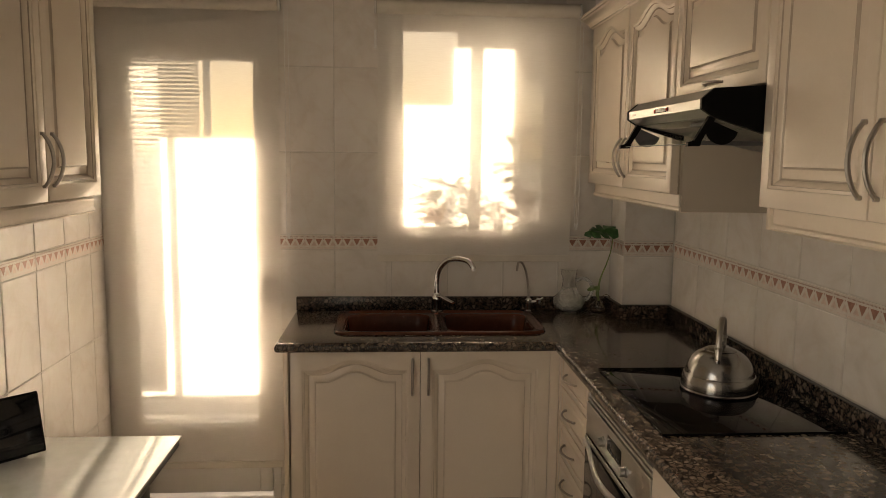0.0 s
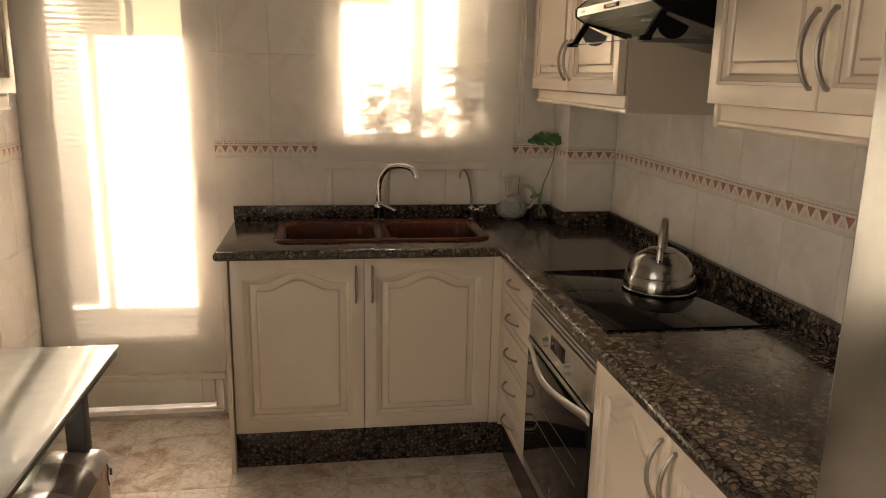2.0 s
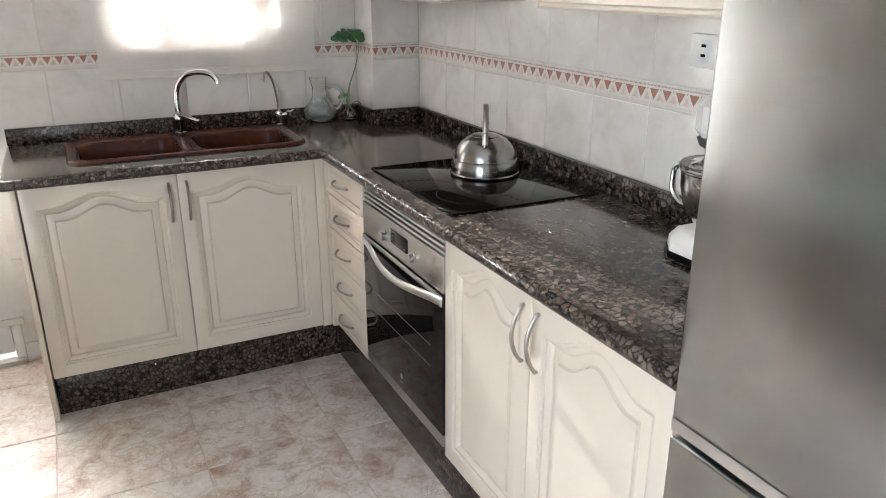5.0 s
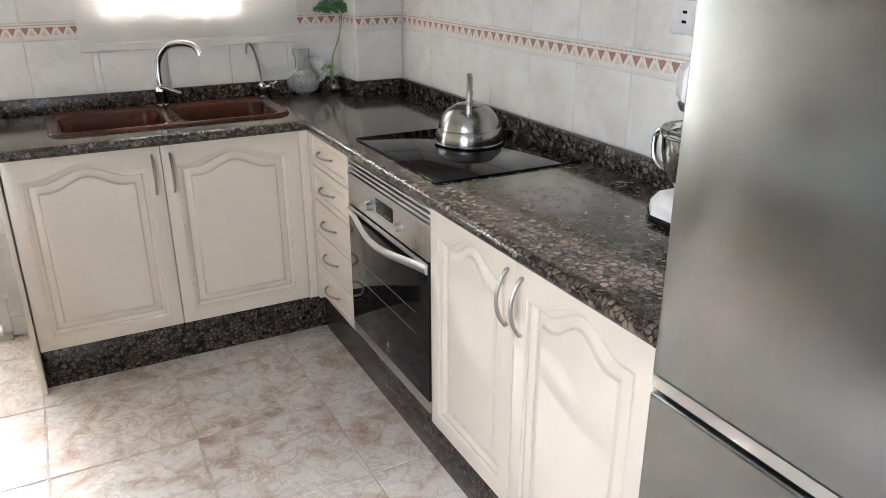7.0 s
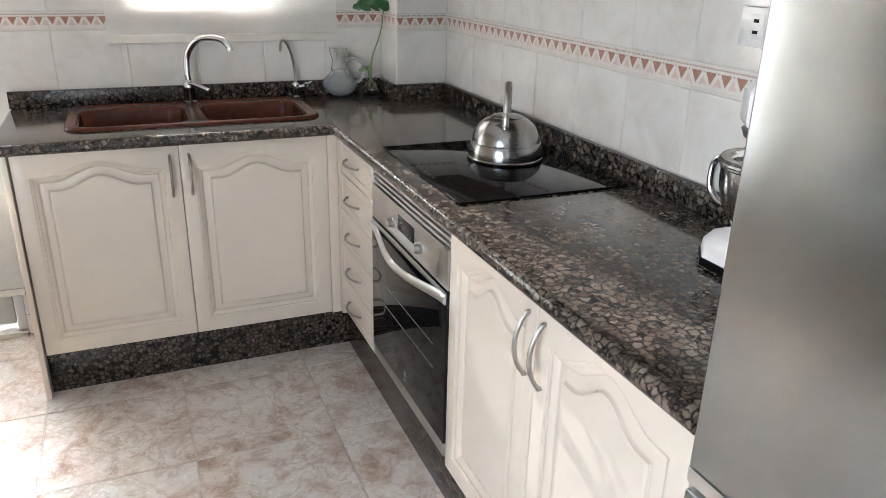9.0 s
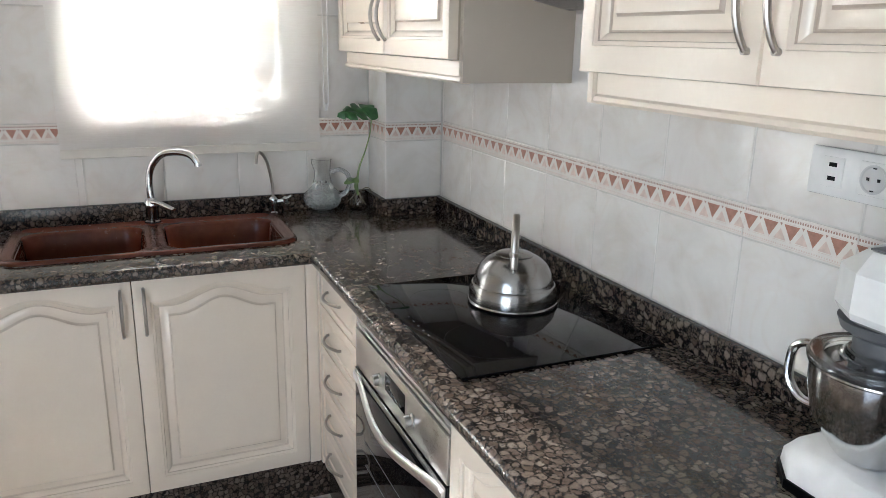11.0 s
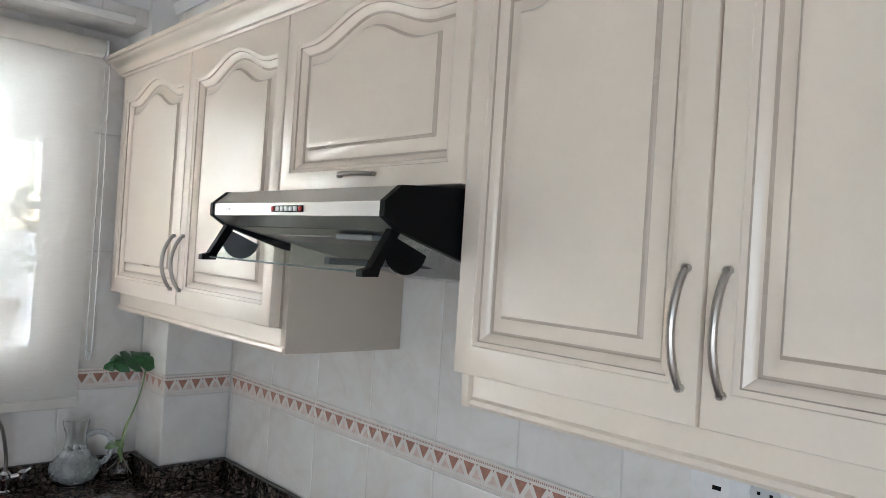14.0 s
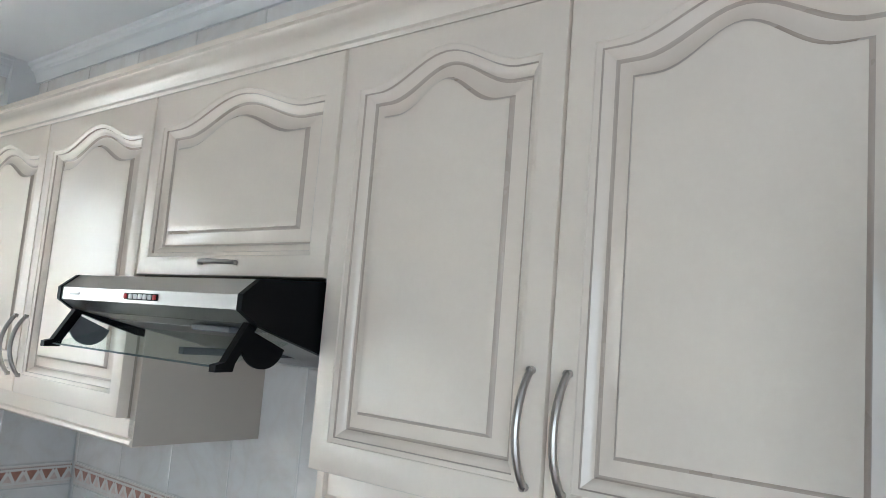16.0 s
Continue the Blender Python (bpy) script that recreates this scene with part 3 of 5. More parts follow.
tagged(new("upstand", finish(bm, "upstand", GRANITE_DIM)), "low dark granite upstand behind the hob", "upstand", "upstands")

# wall cabinets
UX = 0.955
PEL = [(0.0, 1.489), (0.0, 1.453), (0.005, 1.449), (0.0065, 1.442), (0.001, 1.436), (-0.022, 1.436), (-0.022, 1.489)]


def wall_unit(at, label):
    return thing("wall_cabinet", at, label, "cabinet", "wall cabinets")


w1 = wall_unit((1.1, 2.85, 1.44), "cream wall cabinet with two closed arched doors beside the window")
bm = bmesh.new()
box(bm, (UX + 0.022, 2.366, 1.492), (1.0815, 3.349, 2.158), 0.001)
box(bm, (1.0816, 2.366, 1.492), (XR - 0.001, 3.1985, 2.158))
part("body", bm, SHADED_BOARD, w1)
part("side_panel", boxed((UX + 0.030, 2.345, 1.437), (XR - 0.001, 2.3655, 2.158), 0.001), SHADED_PANEL, w1, "beige side panel, darkened for the niche under the hood")
for k, (ya, yb) in enumerate(((3.350, 2.857), (2.853, 2.366))):
    put = facing_x(ya, 1.493, UX)
    w = ya - yb
    d = part("door", panel_bm(w, 0.664, put), [CREAM, GROOVE_SHADE], w1)
    bow(put, w - 0.027 if k == 0 else 0.027, 0.112, 0.142, True, d)
bm = bmesh.new()
sweep(bm, [(0.985, 2.345), (0.985, 3.345)], [(-o, z) for o, z in PEL][::-1])
part("pelmet", bm, CREAM, w1, "moulded cream light pelmet")

w2 = wall_unit((1.1, 2.08, 1.78), "short cream cabinet with a closed flap above the cooker hood")
part("body", boxed((UX + 0.022, 1.797, 1.782), (XR - 0.001, 2.344, 2.158)), SHADED_BOARD, w2)
put = facing_x(2.360, 1.782, UX)
d = part("door", panel_bm(0.559, 0.375, put, side=0.036, low=0.036, top=0.025, rise=0.046), [CREAM, GROOVE_SHADE], w2)
bow(put, 0.2795, 0.024, 0.105, False, d, 0.022, 0.0045)

w3 = wall_unit((1.1, 1.38, 1.44), "cream wall cabinet with two closed arched doors above the mixer")
part("body", boxed((UX + 0.022, 0.962, 1.492), (XR - 0.001, 1.795, 2.158)), SHADED_BOARD, w3)
part("side_panel", boxed((UX + 0.022, 1.7805, 1.437), (XR - 0.001, 1.7955, 1.4915), 0.001), CREAM, w3)
for k, (ya, yb) in enumerate(((1.794, 1.389), (1.385, 0.964))):
    put = facing_x(ya, 1.491, UX)
    w = ya - yb
    d = part("door", panel_bm(w, 0.666, put), [CREAM, GROOVE_SHADE], w3)
    bow(put, w - 0.020 if k == 0 else 0.027, 0.112, 0.142, True, d)
bm = bmesh.new()
sweep(bm, [(0.985, 0.962), (0.985, 1.778)], [(-o, z) for o, z in PEL][::-1])
part("pelmet", bm, CREAM, w3, "moulded cream light pelmet")

CROWN = [(0.0, 2.1585), (0.028, 2.1585), (0.031, 2.164), (0.037, 2.166), (0.043, 2.177), (0.055, 2.188), (0.069, 2.194), (0.073, 2.200), (0.080, 2.202), (0.082, 2.212), (0.0, 2.212)]
bm = bmesh.new()
sweep(bm, [(0.985, 0.90), (0.985, 3.345), (1.0825, 3.345)], [(-o, z) for o, z in CROWN][::-1])
tagged(new("cornice", finish(bm, "cornice", CREAM)), "cream moulded cornice on top of the wall cabinets", "cornice")

# cabinets on the opposite wall
LXF = -0.84
w4 = wall_unit((-1.0, 2.1, 1.41), "cream wall cabinet with two closed doors on the opposite wall")
part("body", boxed((XL + 0.001, 1.35, 1.464), (LXF - 0.022, 2.528, 2.20)), SHADED_BOARD, w4)
for k, (ya, yb) in enumerate(((1.765, 2.160), (2.165, 2.530))):
    put = facing_px(ya, 1.466, LXF)
    w = yb - ya
    d = part("door", panel_bm(w, 0.72, put), [CREAM, GROOVE_SHADE], w4)
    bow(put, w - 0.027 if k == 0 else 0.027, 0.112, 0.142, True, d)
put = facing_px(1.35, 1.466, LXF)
d = part("door", panel_bm(0.411, 0.72, put), [CREAM, GROOVE_SHADE], w4)
bm = bmesh.new()
sweep(bm, [(LXF - 0.03, 2.528), (LXF - 0.03, 1.35)], [(-o, z - 0.026) for o, z in PEL][::-1])
sweep(bm, [(LXF - 0.03, 1.35), (LXF - 0.03, 2.528)], [(0.0, 1.464), (0.006, 1.455), (0.004, 1.430), (0.010, 1.418), (0.0, 1.410), (-0.02, 1.410), (-0.02, 1.464)])
part("pelmet", bm, CREAM, w4, "moulded cream light pelmet")
box_end = boxed((XL + 0.001, 2.5285, 1.411), (LXF - 0.03, 2.5455, 2.20), 0.001)
part("side_panel", box_end, CREAM, w4)

# ---- appliances ----
# oven
OY0, OY1 = 1.8285, 2.4435
ov = thing("oven", (1.0, 2.13, 0.2), "built-in stainless steel oven with a closed black glass door", "oven")
part("body", boxed((FX + 0.03, OY0 + 0.004, 0.16), (1.27, OY1 - 0.004, 0.868)), BLACK_PLASTIC, ov)
for i in range(4):
    z = 0.8035 + i * 0.0165
    bm = boxed((FX + 0.001, OY0, z), (FX + 0.022, OY1, z + 0.0095), 0.002)
    part("vent_slat", bm, ALUMINIUM, ov)
panel = part("control_panel", boxed((FX - 0.002, OY0, 0.690), (FX + 0.029, OY1, 0.7985), 0.0015), STEEL, ov)
part("display", boxed((FX - 0.0035, 2.066, 0.728), (FX - 0.0015, 2.198, 0.775), 0.0006), BLACK_GLASS, panel, "small dark display")
for k in range(4):
    part("display_mark", boxed((FX - 0.0042, 2.085 + k * 0.026, 0.735), (FX - 0.0034, 2.098 + k * 0.026, 0.739)), GREY_PLASTIC, panel)
for y in (2.241, 2.021):
    bm = bmesh.new()
    prof = [(0.017, 0.0), (0.017, 0.004), (0.0145, 0.006), (0.0135, 0.018), (0.0115, 0.020)]
    rot = Matrix.Translation((FX - 0.002, y, 0.735)) @ Matrix.Rotation(radians(-90), 4, 'Y')
    lathe(bm, prof, (0, 0, 0), 24, True, True)
    bmesh.ops.transform(bm, matrix=rot, verts=bm.verts)
    part("knob", bm, STEEL, panel, "round steel knob")
door = part("oven_door", boxed((FX - 0.004, OY0, 0.236), (FX + 0.028, OY1, 0.686), 0.002), BLACK_GLASS, ov, "black glass oven door")
part("door_top_rail", boxed((FX - 0.0055, OY0 + 0.002, 0.668), (FX - 0.0035, OY1 - 0.002, 0.684), 0.0005), STEEL, door)
part("bottom_strip", boxed((FX - 0.003, OY0, 0.196), (FX + 0.028, OY1, 0.2345), 0.0015), STEEL, ov, "brushed steel bottom strip")
bm = bmesh.new()
rows = []
for i in range(33):
    q = i / 32
    y = OY1 - 0.004 - q * (OY1 - OY0 - 0.008)
    bowed = math.sin(math.pi * q) ** 1.5
    out, mid = 0.010 + 0.034 * bowed, 0.664 - 0.022 * bowed
    tall = 0.0135 - 0.002 * bowed
    rows.append([(FX - out + dx, y, mid + dz * tall) for dx, dz in ((0.0, 0.75), (0.003, 1.0), (0.009, 1.0), (0.011, 0.8), (0.011, -0.8), (0.009, -1.0), (0.003, -1.0), (0.0, -0.75), (-0.0022, 0.0))])
loft(bm, rows, True, True)
for y in (OY1 - 0.014, OY0 + 0.014):
    box(bm, (FX - 0.012, y - 0.009, 0.655), (FX - 0.0035, y + 0.009, 0.673), 0.002)
part("oven_handle", bm, ALUMINIUM, door, "bowed pale aluminium strap handle")
bm = bmesh.new()
lathe(bm, [(0.010, 0), (0.010, 0.0006)], (0, 0, 0), 20, True, True)
bmesh.ops.transform(bm, matrix=Matrix.Translation((FX - 0.0041, 2.13, 0.285)) @ Matrix.Rotation(radians(-90), 4, 'Y'), verts=bm.verts)
box(bm, (FX - 0.0047, 2.118, 0.262), (FX - 0.0041, 2.142, 0.2655))
part("badge", bm, STEEL, door, "small pale maker's badge")
bm = bmesh.new()
for z in (0.43, 0.50):
    tube(bm, [(FX - 0.0044, 2.36, z), (FX - 0.0044, 1.91, z)], 0.0006, 5)
part("rack_line", bm, STEEL, door)

# hob
ZONE_GREY = plain("zone_print", (0.012, 0.012, 0.013), 0.2)
hob = thing("hob", (1.0, 2.13, CT), "black glass ceramic hob set in the worktop", "hob")
part("glass_plate", boxed((0.765, 1.833, CT + 0.0005), (1.250, 2.423, CT + 0.0065), 0.0015), BLACK_GLASS, hob)
for cx, cy, r in ((0.905, 2.265, 0.075), (0.905, 1.985, 0.10), (1.12, 1.985, 0.075), (1.12, 2.265, 0.09)):
    bm = bmesh.new()
    lathe(bm, [(r, CT + 0.0066), (r + 0.0009, CT + 0.0066)], (cx, cy, 0), 48)
    part("zone_ring", bm, ZONE_GREY, hob)
for k in range(5):
    part("touch_mark", boxed((0.785, 2.05 + k * 0.03, CT + 0.0065), (0.789, 2.058 + k * 0.03, CT + 0.0069)), GREY_PLASTIC, hob)

# cooker hood
hd = thing("cooker_hood", (1.0, 2.08, 1.60), "slim stainless cooker hood with black ends, glass visor out", "hood")
SIDE = [(1.285, 1.776), (0.966, 1.776), (0.836, 1.767), (0.806, 1.742), (0.806, 1.719), (0.836, 1.700), (0.90, 1.680), (0.968, 1.660), (1.285, 1.610)]
for y0, y1 in ((1.799, 1.811), (2.349, 2.361)):
    bm = bmesh.new()
    prism(bm, SIDE, "y", y0, y1)
    part("end_cap", bm, BLACK_PLASTIC, hd, "black plastic end cap")
bm = bmesh.new()
prism(bm, [(0.966, 1.7755), (0.838, 1.7665), (0.8085, 1.7415), (0.8085, 1.7195), (0.838, 1.7010), (0.846, 1.7030), (0.816, 1.7225), (0.816, 1.7385), (0.842, 1.7595), (0.966, 1.7680)], "y", 1.811, 2.349)
front = part("front_panel", bm, STEEL, hd, "brushed steel front")
bm = bmesh.new()
prism(bm, [(0.846, 1.7050), (0.850, 1.7000), (1.28, 1.6160), (1.28, 1.6210)], "y", 1.8115, 2.3485)
filt = part("filter", bm, metal("filter_mesh", (0.36, 0.355, 0.345), 0.35, (1, 1, 1), 0.1), hd, "aluminium grease filter")
bm = bmesh.new()
for k in range(46):
    y = 1.83 + k * 0.0112
    prism(bm, [(0.90, 1.6895), (0.90, 1.6885), (1.26, 1.6183), (1.26, 1.6193)], "y", y, y + 0.004)
part("filter_rib", bm, ALUMINIUM, filt)
part("centre_bar", boxed((0.90, 2.072, 1.640), (1.27, 2.088, 1.652)), GREY_PLASTIC, filt)
part("lamp_cover", boxed((0.862, 1.90, 1.684), (0.892, 2.00, 1.694), 0.002), GREY_PLASTIC, filt, "grey lamp cover")
part("button_strip", boxed((0.8072, 2.020, 1.7250), (0.8092, 2.122, 1.7362), 0.0006), BLACK_PLASTIC, front, "black button strip")
for k in range(5):
    y = 2.037 + k * 0.0145
    part("button", boxed((0.8035, y, 1.7265), (0.8074, y + 0.0075, 1.7347), 0.001), WHITE_PLASTIC, front)
for y in (2.023, 2.112):
    part("signal_lamp", boxed((0.8040, y, 1.7265), (0.8074, y + 0.007, 1.7347), 0.001), RED_PLASTIC, front, "small red button")
part("badge", boxed((0.8078, 2.280, 1.727), (0.8087, 2.318, 1.7335), 0.0002), metal("badge_grey", (0.36, 0.36, 0.37), 0.4), front, "faint grey maker's badge")
visor = part("visor", boxed((0.0, 1.826, -0.002), (0.125, 2.334, 0.002), 0.0008), make_sheet_glass("visor_glass"), hd, "clear glass visor pulled out")
vm = Matrix.Translation((0.800, 0, 1.637)) @ Matrix.Rotation(radians(-18), 4, 'Y')
visor.data.transform(vm)
visor.visible_shadow = False
bm = bmesh.new()
tube(bm, [(0.7995, 1.826, 1.637), (0.7995, 2.334, 1.637)], 0.0016, 8)
part("visor_edge", bm, plain("glass_edge", (0.14, 0.17, 0.16), 0.2), visor, "pale green glass edge")
for y0, y1 in ((1.812, 1.825), (2.335, 2.348)):
    bm = bmesh.new()
    prism(bm, [(0.832, 1.703), (0.848, 1.699), (0.815, 1.644), (0.812, 1.632), (0.783, 1.631), (0.783, 1.641), (0.798, 1.645)], "y", y0 - 0.001, y1 + 0.001)
    part("visor_arm", bm, BLACK_PLASTIC, hd, "black visor arm")
    bm = bmesh.new()
    arc = [(0.838, 1.693)]
    for i in range(13):
        a = math.pi * (1.0 + i / 12 * 0.92)
        arc.append((0.866 + 0.040 * math.cos(a), 1.676 + 0.040 * math.sin(a)))
    prism(bm, arc, "y", y0 + 0.004, y1 - 0.004)
    part("visor_cheek", bm, BLACK_PLASTIC if y0 < 2 else GREY_PLASTIC, hd, "dark rounded visor cheek")

# fridge freezer
fr = thing("fridge", (0.98, 0.59, 0), "tall stainless steel fridge freezer with closed doors", "fridge")
FXX, FY0, FY1 = 0.700, 0.309, 0.918
part("cabinet_body", boxed((FXX + 0.06, FY0 + 0.002, 0.03), (1.285, FY1 - 0.002, 1.86), 0.006), GREY_PLASTIC, fr)
part("upper_door", boxed((FXX, FY0, 0.834), (FXX + 0.058, FY1, 1.858), 0.005, 4), FRIDGE_STEEL, fr, "brushed stainless upper door")
bm = bmesh.new()
prism(bm, [(FXX + 0.001, 0.8335), (FXX + 0.056, 0.8335), (FXX + 0.056, 0.8065), (FXX + 0.010, 0.8065), (FXX + 0.002, 0.8100)], "y", FY0, FY1)
part("grip_strip", bm, ALUMINIUM, fr, "pale aluminium grip strip")
# near-black strip that stands in for the shade between the two doors
part("gap", boxed((FXX + 0.024, FY0 + 0.004, 0.7985), (FXX + 0.056, FY1 - 0.004, 0.806)), GAP_SHADE, fr)
part("lower_door", boxed((FXX, FY0, 0.07), (FXX + 0.058, FY1, 0.798), 0.005, 4), FRIDGE_STEEL, fr, "brushed stainless freezer door")
part("foot_grille", boxed((FXX + 0.05, FY0 + 0.006, 0.0), (FXX + 0.07, FY1 - 0.006, 0.065)), BLACK_PLASTIC, fr)

# ---- sink and taps ----
sk = thing("sink", (0.28, 3.12, CT), "brown composite double-bowl sink set in the worktop", "sink")
bm = bmesh.new()
X0, X1, Y0, Y1, XM = -0.143, 0.705, 2.912, 3.345, 0.280
for side in (0, 1):
    xa, xb = (X0, XM) if side == 0 else (XM, X1)
    R = 0.075
    rad = (0, R, R, 0) if side == 0 else (R, 0, 0, R)
    cx, w = (xa + xb) / 2, xb - xa
    cy, h = (Y0 + Y1) / 2, Y1 - Y0
    def ring(d, z):
        sh = d if side == 0 else -d
        return round_rect(cx + sh / 2, cy, w - d, h - 2 * d, tuple(max(r - d, 0.0) if r else 0 for r in rad), z)
    bx0, bx1 = (-0.103, 0.248) if side == 0 else (0.312, 0.663)
    by0, by1 = 2.950, 3.258
    def bowl(d, z):
        r = max(0.06 - d * 0.6, 0.02)
        return round_rect((bx0 + bx1) / 2, (by0 + by1) / 2, bx1 - bx0 - 2 * d, by1 - by0 - 2 * d, (r,) * 4, z)
    loops = [ring(0, CT + 0.0005), ring(0.001, CT + 0.006), ring(0.006, CT + 0.011), ring(0.018, CT + 0.0115), ring(0.024, CT + 0.008),
             bowl(-0.008, CT + 0.008), bowl(-0.003, CT + 0.006), bowl(0.001, CT - 0.002), bowl(0.006, CT - 0.05), bowl(0.012, CT - 0.14), bowl(0.025, CT - 0.165), bowl(0.05, CT - 0.172)]
    loft(bm, loops, False, True)
bmesh.ops.remove_doubles(bm, verts=bm.verts, dist=0.0004)
part("basin", bm, SINK_BROWN, sk, smooth=50)
for cx in (0.072, 0.488):
    bm = bmesh.new()
    lathe(bm, [(0.004, 0.0045), (0.03, 0.003), (0.042, 0.004), (0.045, 0.0)], (cx, 3.104, CT - 0.172), 28, True, False)
    part("drain", bm, CHROME, sk, "round chrome drain")

tp = thing("kitchen_tap", (0.285, 3.312, CT), "chrome swan-neck mixer tap behind the sink", "tap")
bm = bmesh.new()
lathe(bm, [(0.027, 0.0085), (0.027, 0.014), (0.022, 0.018), (0.0205, 0.062), (0.022, 0.066)], (0.285, 3.312, CT), 24, True, True)
part("tap_body", bm, metal("smoked_chrome", (0.22, 0.21, 0.20), 0.14), tp, "dark metal tap body")
bm = bmesh.new()
lathe(bm, [(0.0225, 0.066), (0.0225, 0.080), (0.019, 0.088), (0.0135, 0.094)], (0.285, 3.312, CT), 24, True, True)
tube(bm, curve([(0.285, 3.312, CT + 0.085), (0.283, 3.312, CT + 0.14), (0.292, 3.306, CT + 0.195), (0.325, 3.285, CT + 0.240), (0.370, 3.256, CT + 0.253), (0.412, 3.229, CT + 0.246), (0.432, 3.216, CT + 0.222), (0.435, 3.214, CT + 0.208)], 40), 0.0125, 14)
part("spout", bm, CHROME, tp)
bm = bmesh.new()
pts = curve([(0.287, 3.300, CT + 0.082), (0.305, 3.288, CT + 0.080), (0.330, 3.262, CT + 0.070), (0.352, 3.240, CT + 0.062)], 12)
tube(bm, pts, [0.015 - 0.0055 * i / (len(pts) - 1) for i in range(len(pts))], 12, 0, 0.55)
part("lever", bm, CHROME, tp, "chrome lever")

t2 = thing("filter_tap", (0.702, 3.352, CT), "slim chrome drinking-water tap with a side lever", "tap")
bm = bmesh.new()
lathe(bm, [(0.019, 0.0005), (0.019, 0.006), (0.012, 0.010), (0.012, 0.028), (0.0155, 0.033), (0.0165, 0.044), (0.0155, 0.055), (0.009, 0.062)], (0.702, 3.352, CT), 20, True, True)
part("tap_body", bm, CHROME, t2)
bm = bmesh.new()
tube(bm, curve([(0.702, 3.352, CT + 0.055), (0.700, 3.350, CT + 0.11), (0.685, 3.342, CT + 0.185), (0.664, 3.332, CT + 0.225), (0.647, 3.323, CT + 0.226), (0.640, 3.318, CT + 0.190)], 30), 0.0052, 10)
part("spout", bm, NICKEL, t2)
bm = bmesh.new()
tube(bm, [(0.712, 3.350, CT + 0.043), (0.740, 3.346, CT + 0.047)], 0.0085, 12)
lathe(bm, [(0.005, -0.014), (0.0125, -0.009), (0.0125, 0.009), (0.005, 0.014)], (0.745, 3.345, CT + 0.048), 14, True, True)
tube(bm, [(0.742, 3.346, CT + 0.05), (0.766, 3.343, CT + 0.064)], 0.0050, 10)
part("lever", bm, CHROME, t2)

# ---- kettle ----
kx, ky, kz = 1.068, 2.190, CT + 0.0068
kt = thing("kettle", (kx, ky, kz), "brushed steel stove kettle with an arched handle on the hob", "kettle")
bm = bmesh.new()
lathe(bm, [(0.098, 0.0), (0.104, 0.0005), (0.107, 0.0022)], (kx, ky, kz), 56, True, False)
part("base_ring", bm, BLACK_PLASTIC, kt, "dark base ring")
bm = bmesh.new()
lathe(bm, [(0.107, 0.0024), (0.1115, 0.0034), (0.1125, 0.0060), (0.1112, 0.0090), (0.1095, 0.0100), (0.1098, 0.0180), (0.1088, 0.0300), (0.1058, 0.0430), (0.1030, 0.0490),
           (0.1000, 0.0505), (0.0990, 0.0530), (0.0980, 0.0590), (0.0945, 0.0720), (0.0882, 0.0860), (0.0790, 0.0990), (0.0670, 0.1100), (0.0540, 0.1172), (0.0440, 0.1205)], (kx, ky, kz), 56)
part("body", bm, KETTLE_STEEL, kt)
bm = bmesh.new()
lathe(bm, [(0.0455, 0.1195), (0.0455, 0.1225), (0.042, 0.1245), (0.022, 0.128), (0.002, 0.129)], (kx, ky, kz), 36, False, True)
lathe(bm, [(0.004, 0.128), (0.0045, 0.136), (0.010, 0.140), (0.010, 0.147), (0.004, 0.151)], (kx, ky, kz), 16, True, True)
part("lid", bm, KETTLE_STEEL, kt)
hv = Vector((0.50, 0.866, 0))
bm = bmesh.new()
hp = curve([Vector((kx, ky, kz + 0.098)) - hv * 0.072, Vector((kx, ky, kz + 0.130)) - hv * 0.068, Vector((kx, ky, kz + 0.182)) - hv * 0.052, Vector((kx, ky, kz + 0.212)) - hv * 0.018,
            Vector((kx, ky, kz + 0.214)) + hv * 0.016, Vector((kx, ky, kz + 0.188)) + hv * 0.050, Vector((kx, ky, kz + 0.14)) + hv * 0.066, Vector((kx, ky, kz + 0.098)) + hv * 0.074], 42)
tube(bm, hp, 0.0092, 16, 0, 0.45, up=(hv.x, hv.y, 0.0))
for q in (hp[7], hp[len(hp) - 8]):
    lathe(bm, [(0.0105, -0.005), (0.0122, -0.003), (0.0122, 0.003), (0.0105, 0.005)], q, 16, True, True)
part("handle", bm, NICKEL, kt, "polished steel arched handle")
for s in (-1, 1):
    bm = bmesh.new()
    lathe(bm, [(0.0001, -0.006), (0.006, -0.004), (0.006, 0.004), (0.0001, 0.006)], (kx + hv.x * 0.0765 * s, ky + hv.y * 0.0765 * s, kz + 0.102), 12)
    part("rivet", bm, CHROME, kt)
bm = bmesh.new()
sp = curve([Vector((kx, ky, kz + 0.075)) + hv * 0.080, Vector((kx, ky, kz + 0.098)) + hv * 0.105, Vector((kx, ky, kz + 0.108)) + hv * 0.112], 8)
tube(bm, sp, [0.020, 0.0185, 0.017, 0.016, 0.0155, 0.015, 0.0145, 0.014, 0.0138][:len(sp)], 16)
part("spout", bm, KETTLE_STEEL, kt)

# ---- glass jug and plant ----
jx, jy = 0.882, 3.335
jg = thing("glass_jug", (jx, jy, CT), "cut crystal water jug with a looped handle, empty", "jug")
bm = bmesh.new()
outer = [(0.0, 0.0008), (0.034, 0.0008), (0.037, 0.004), (0.036, 0.010), (0.046, 0.018)]
N = 64
rings = []
for r, z in outer:
    rings.append([(max(r, 0.0005), z, 0.0)] * N)
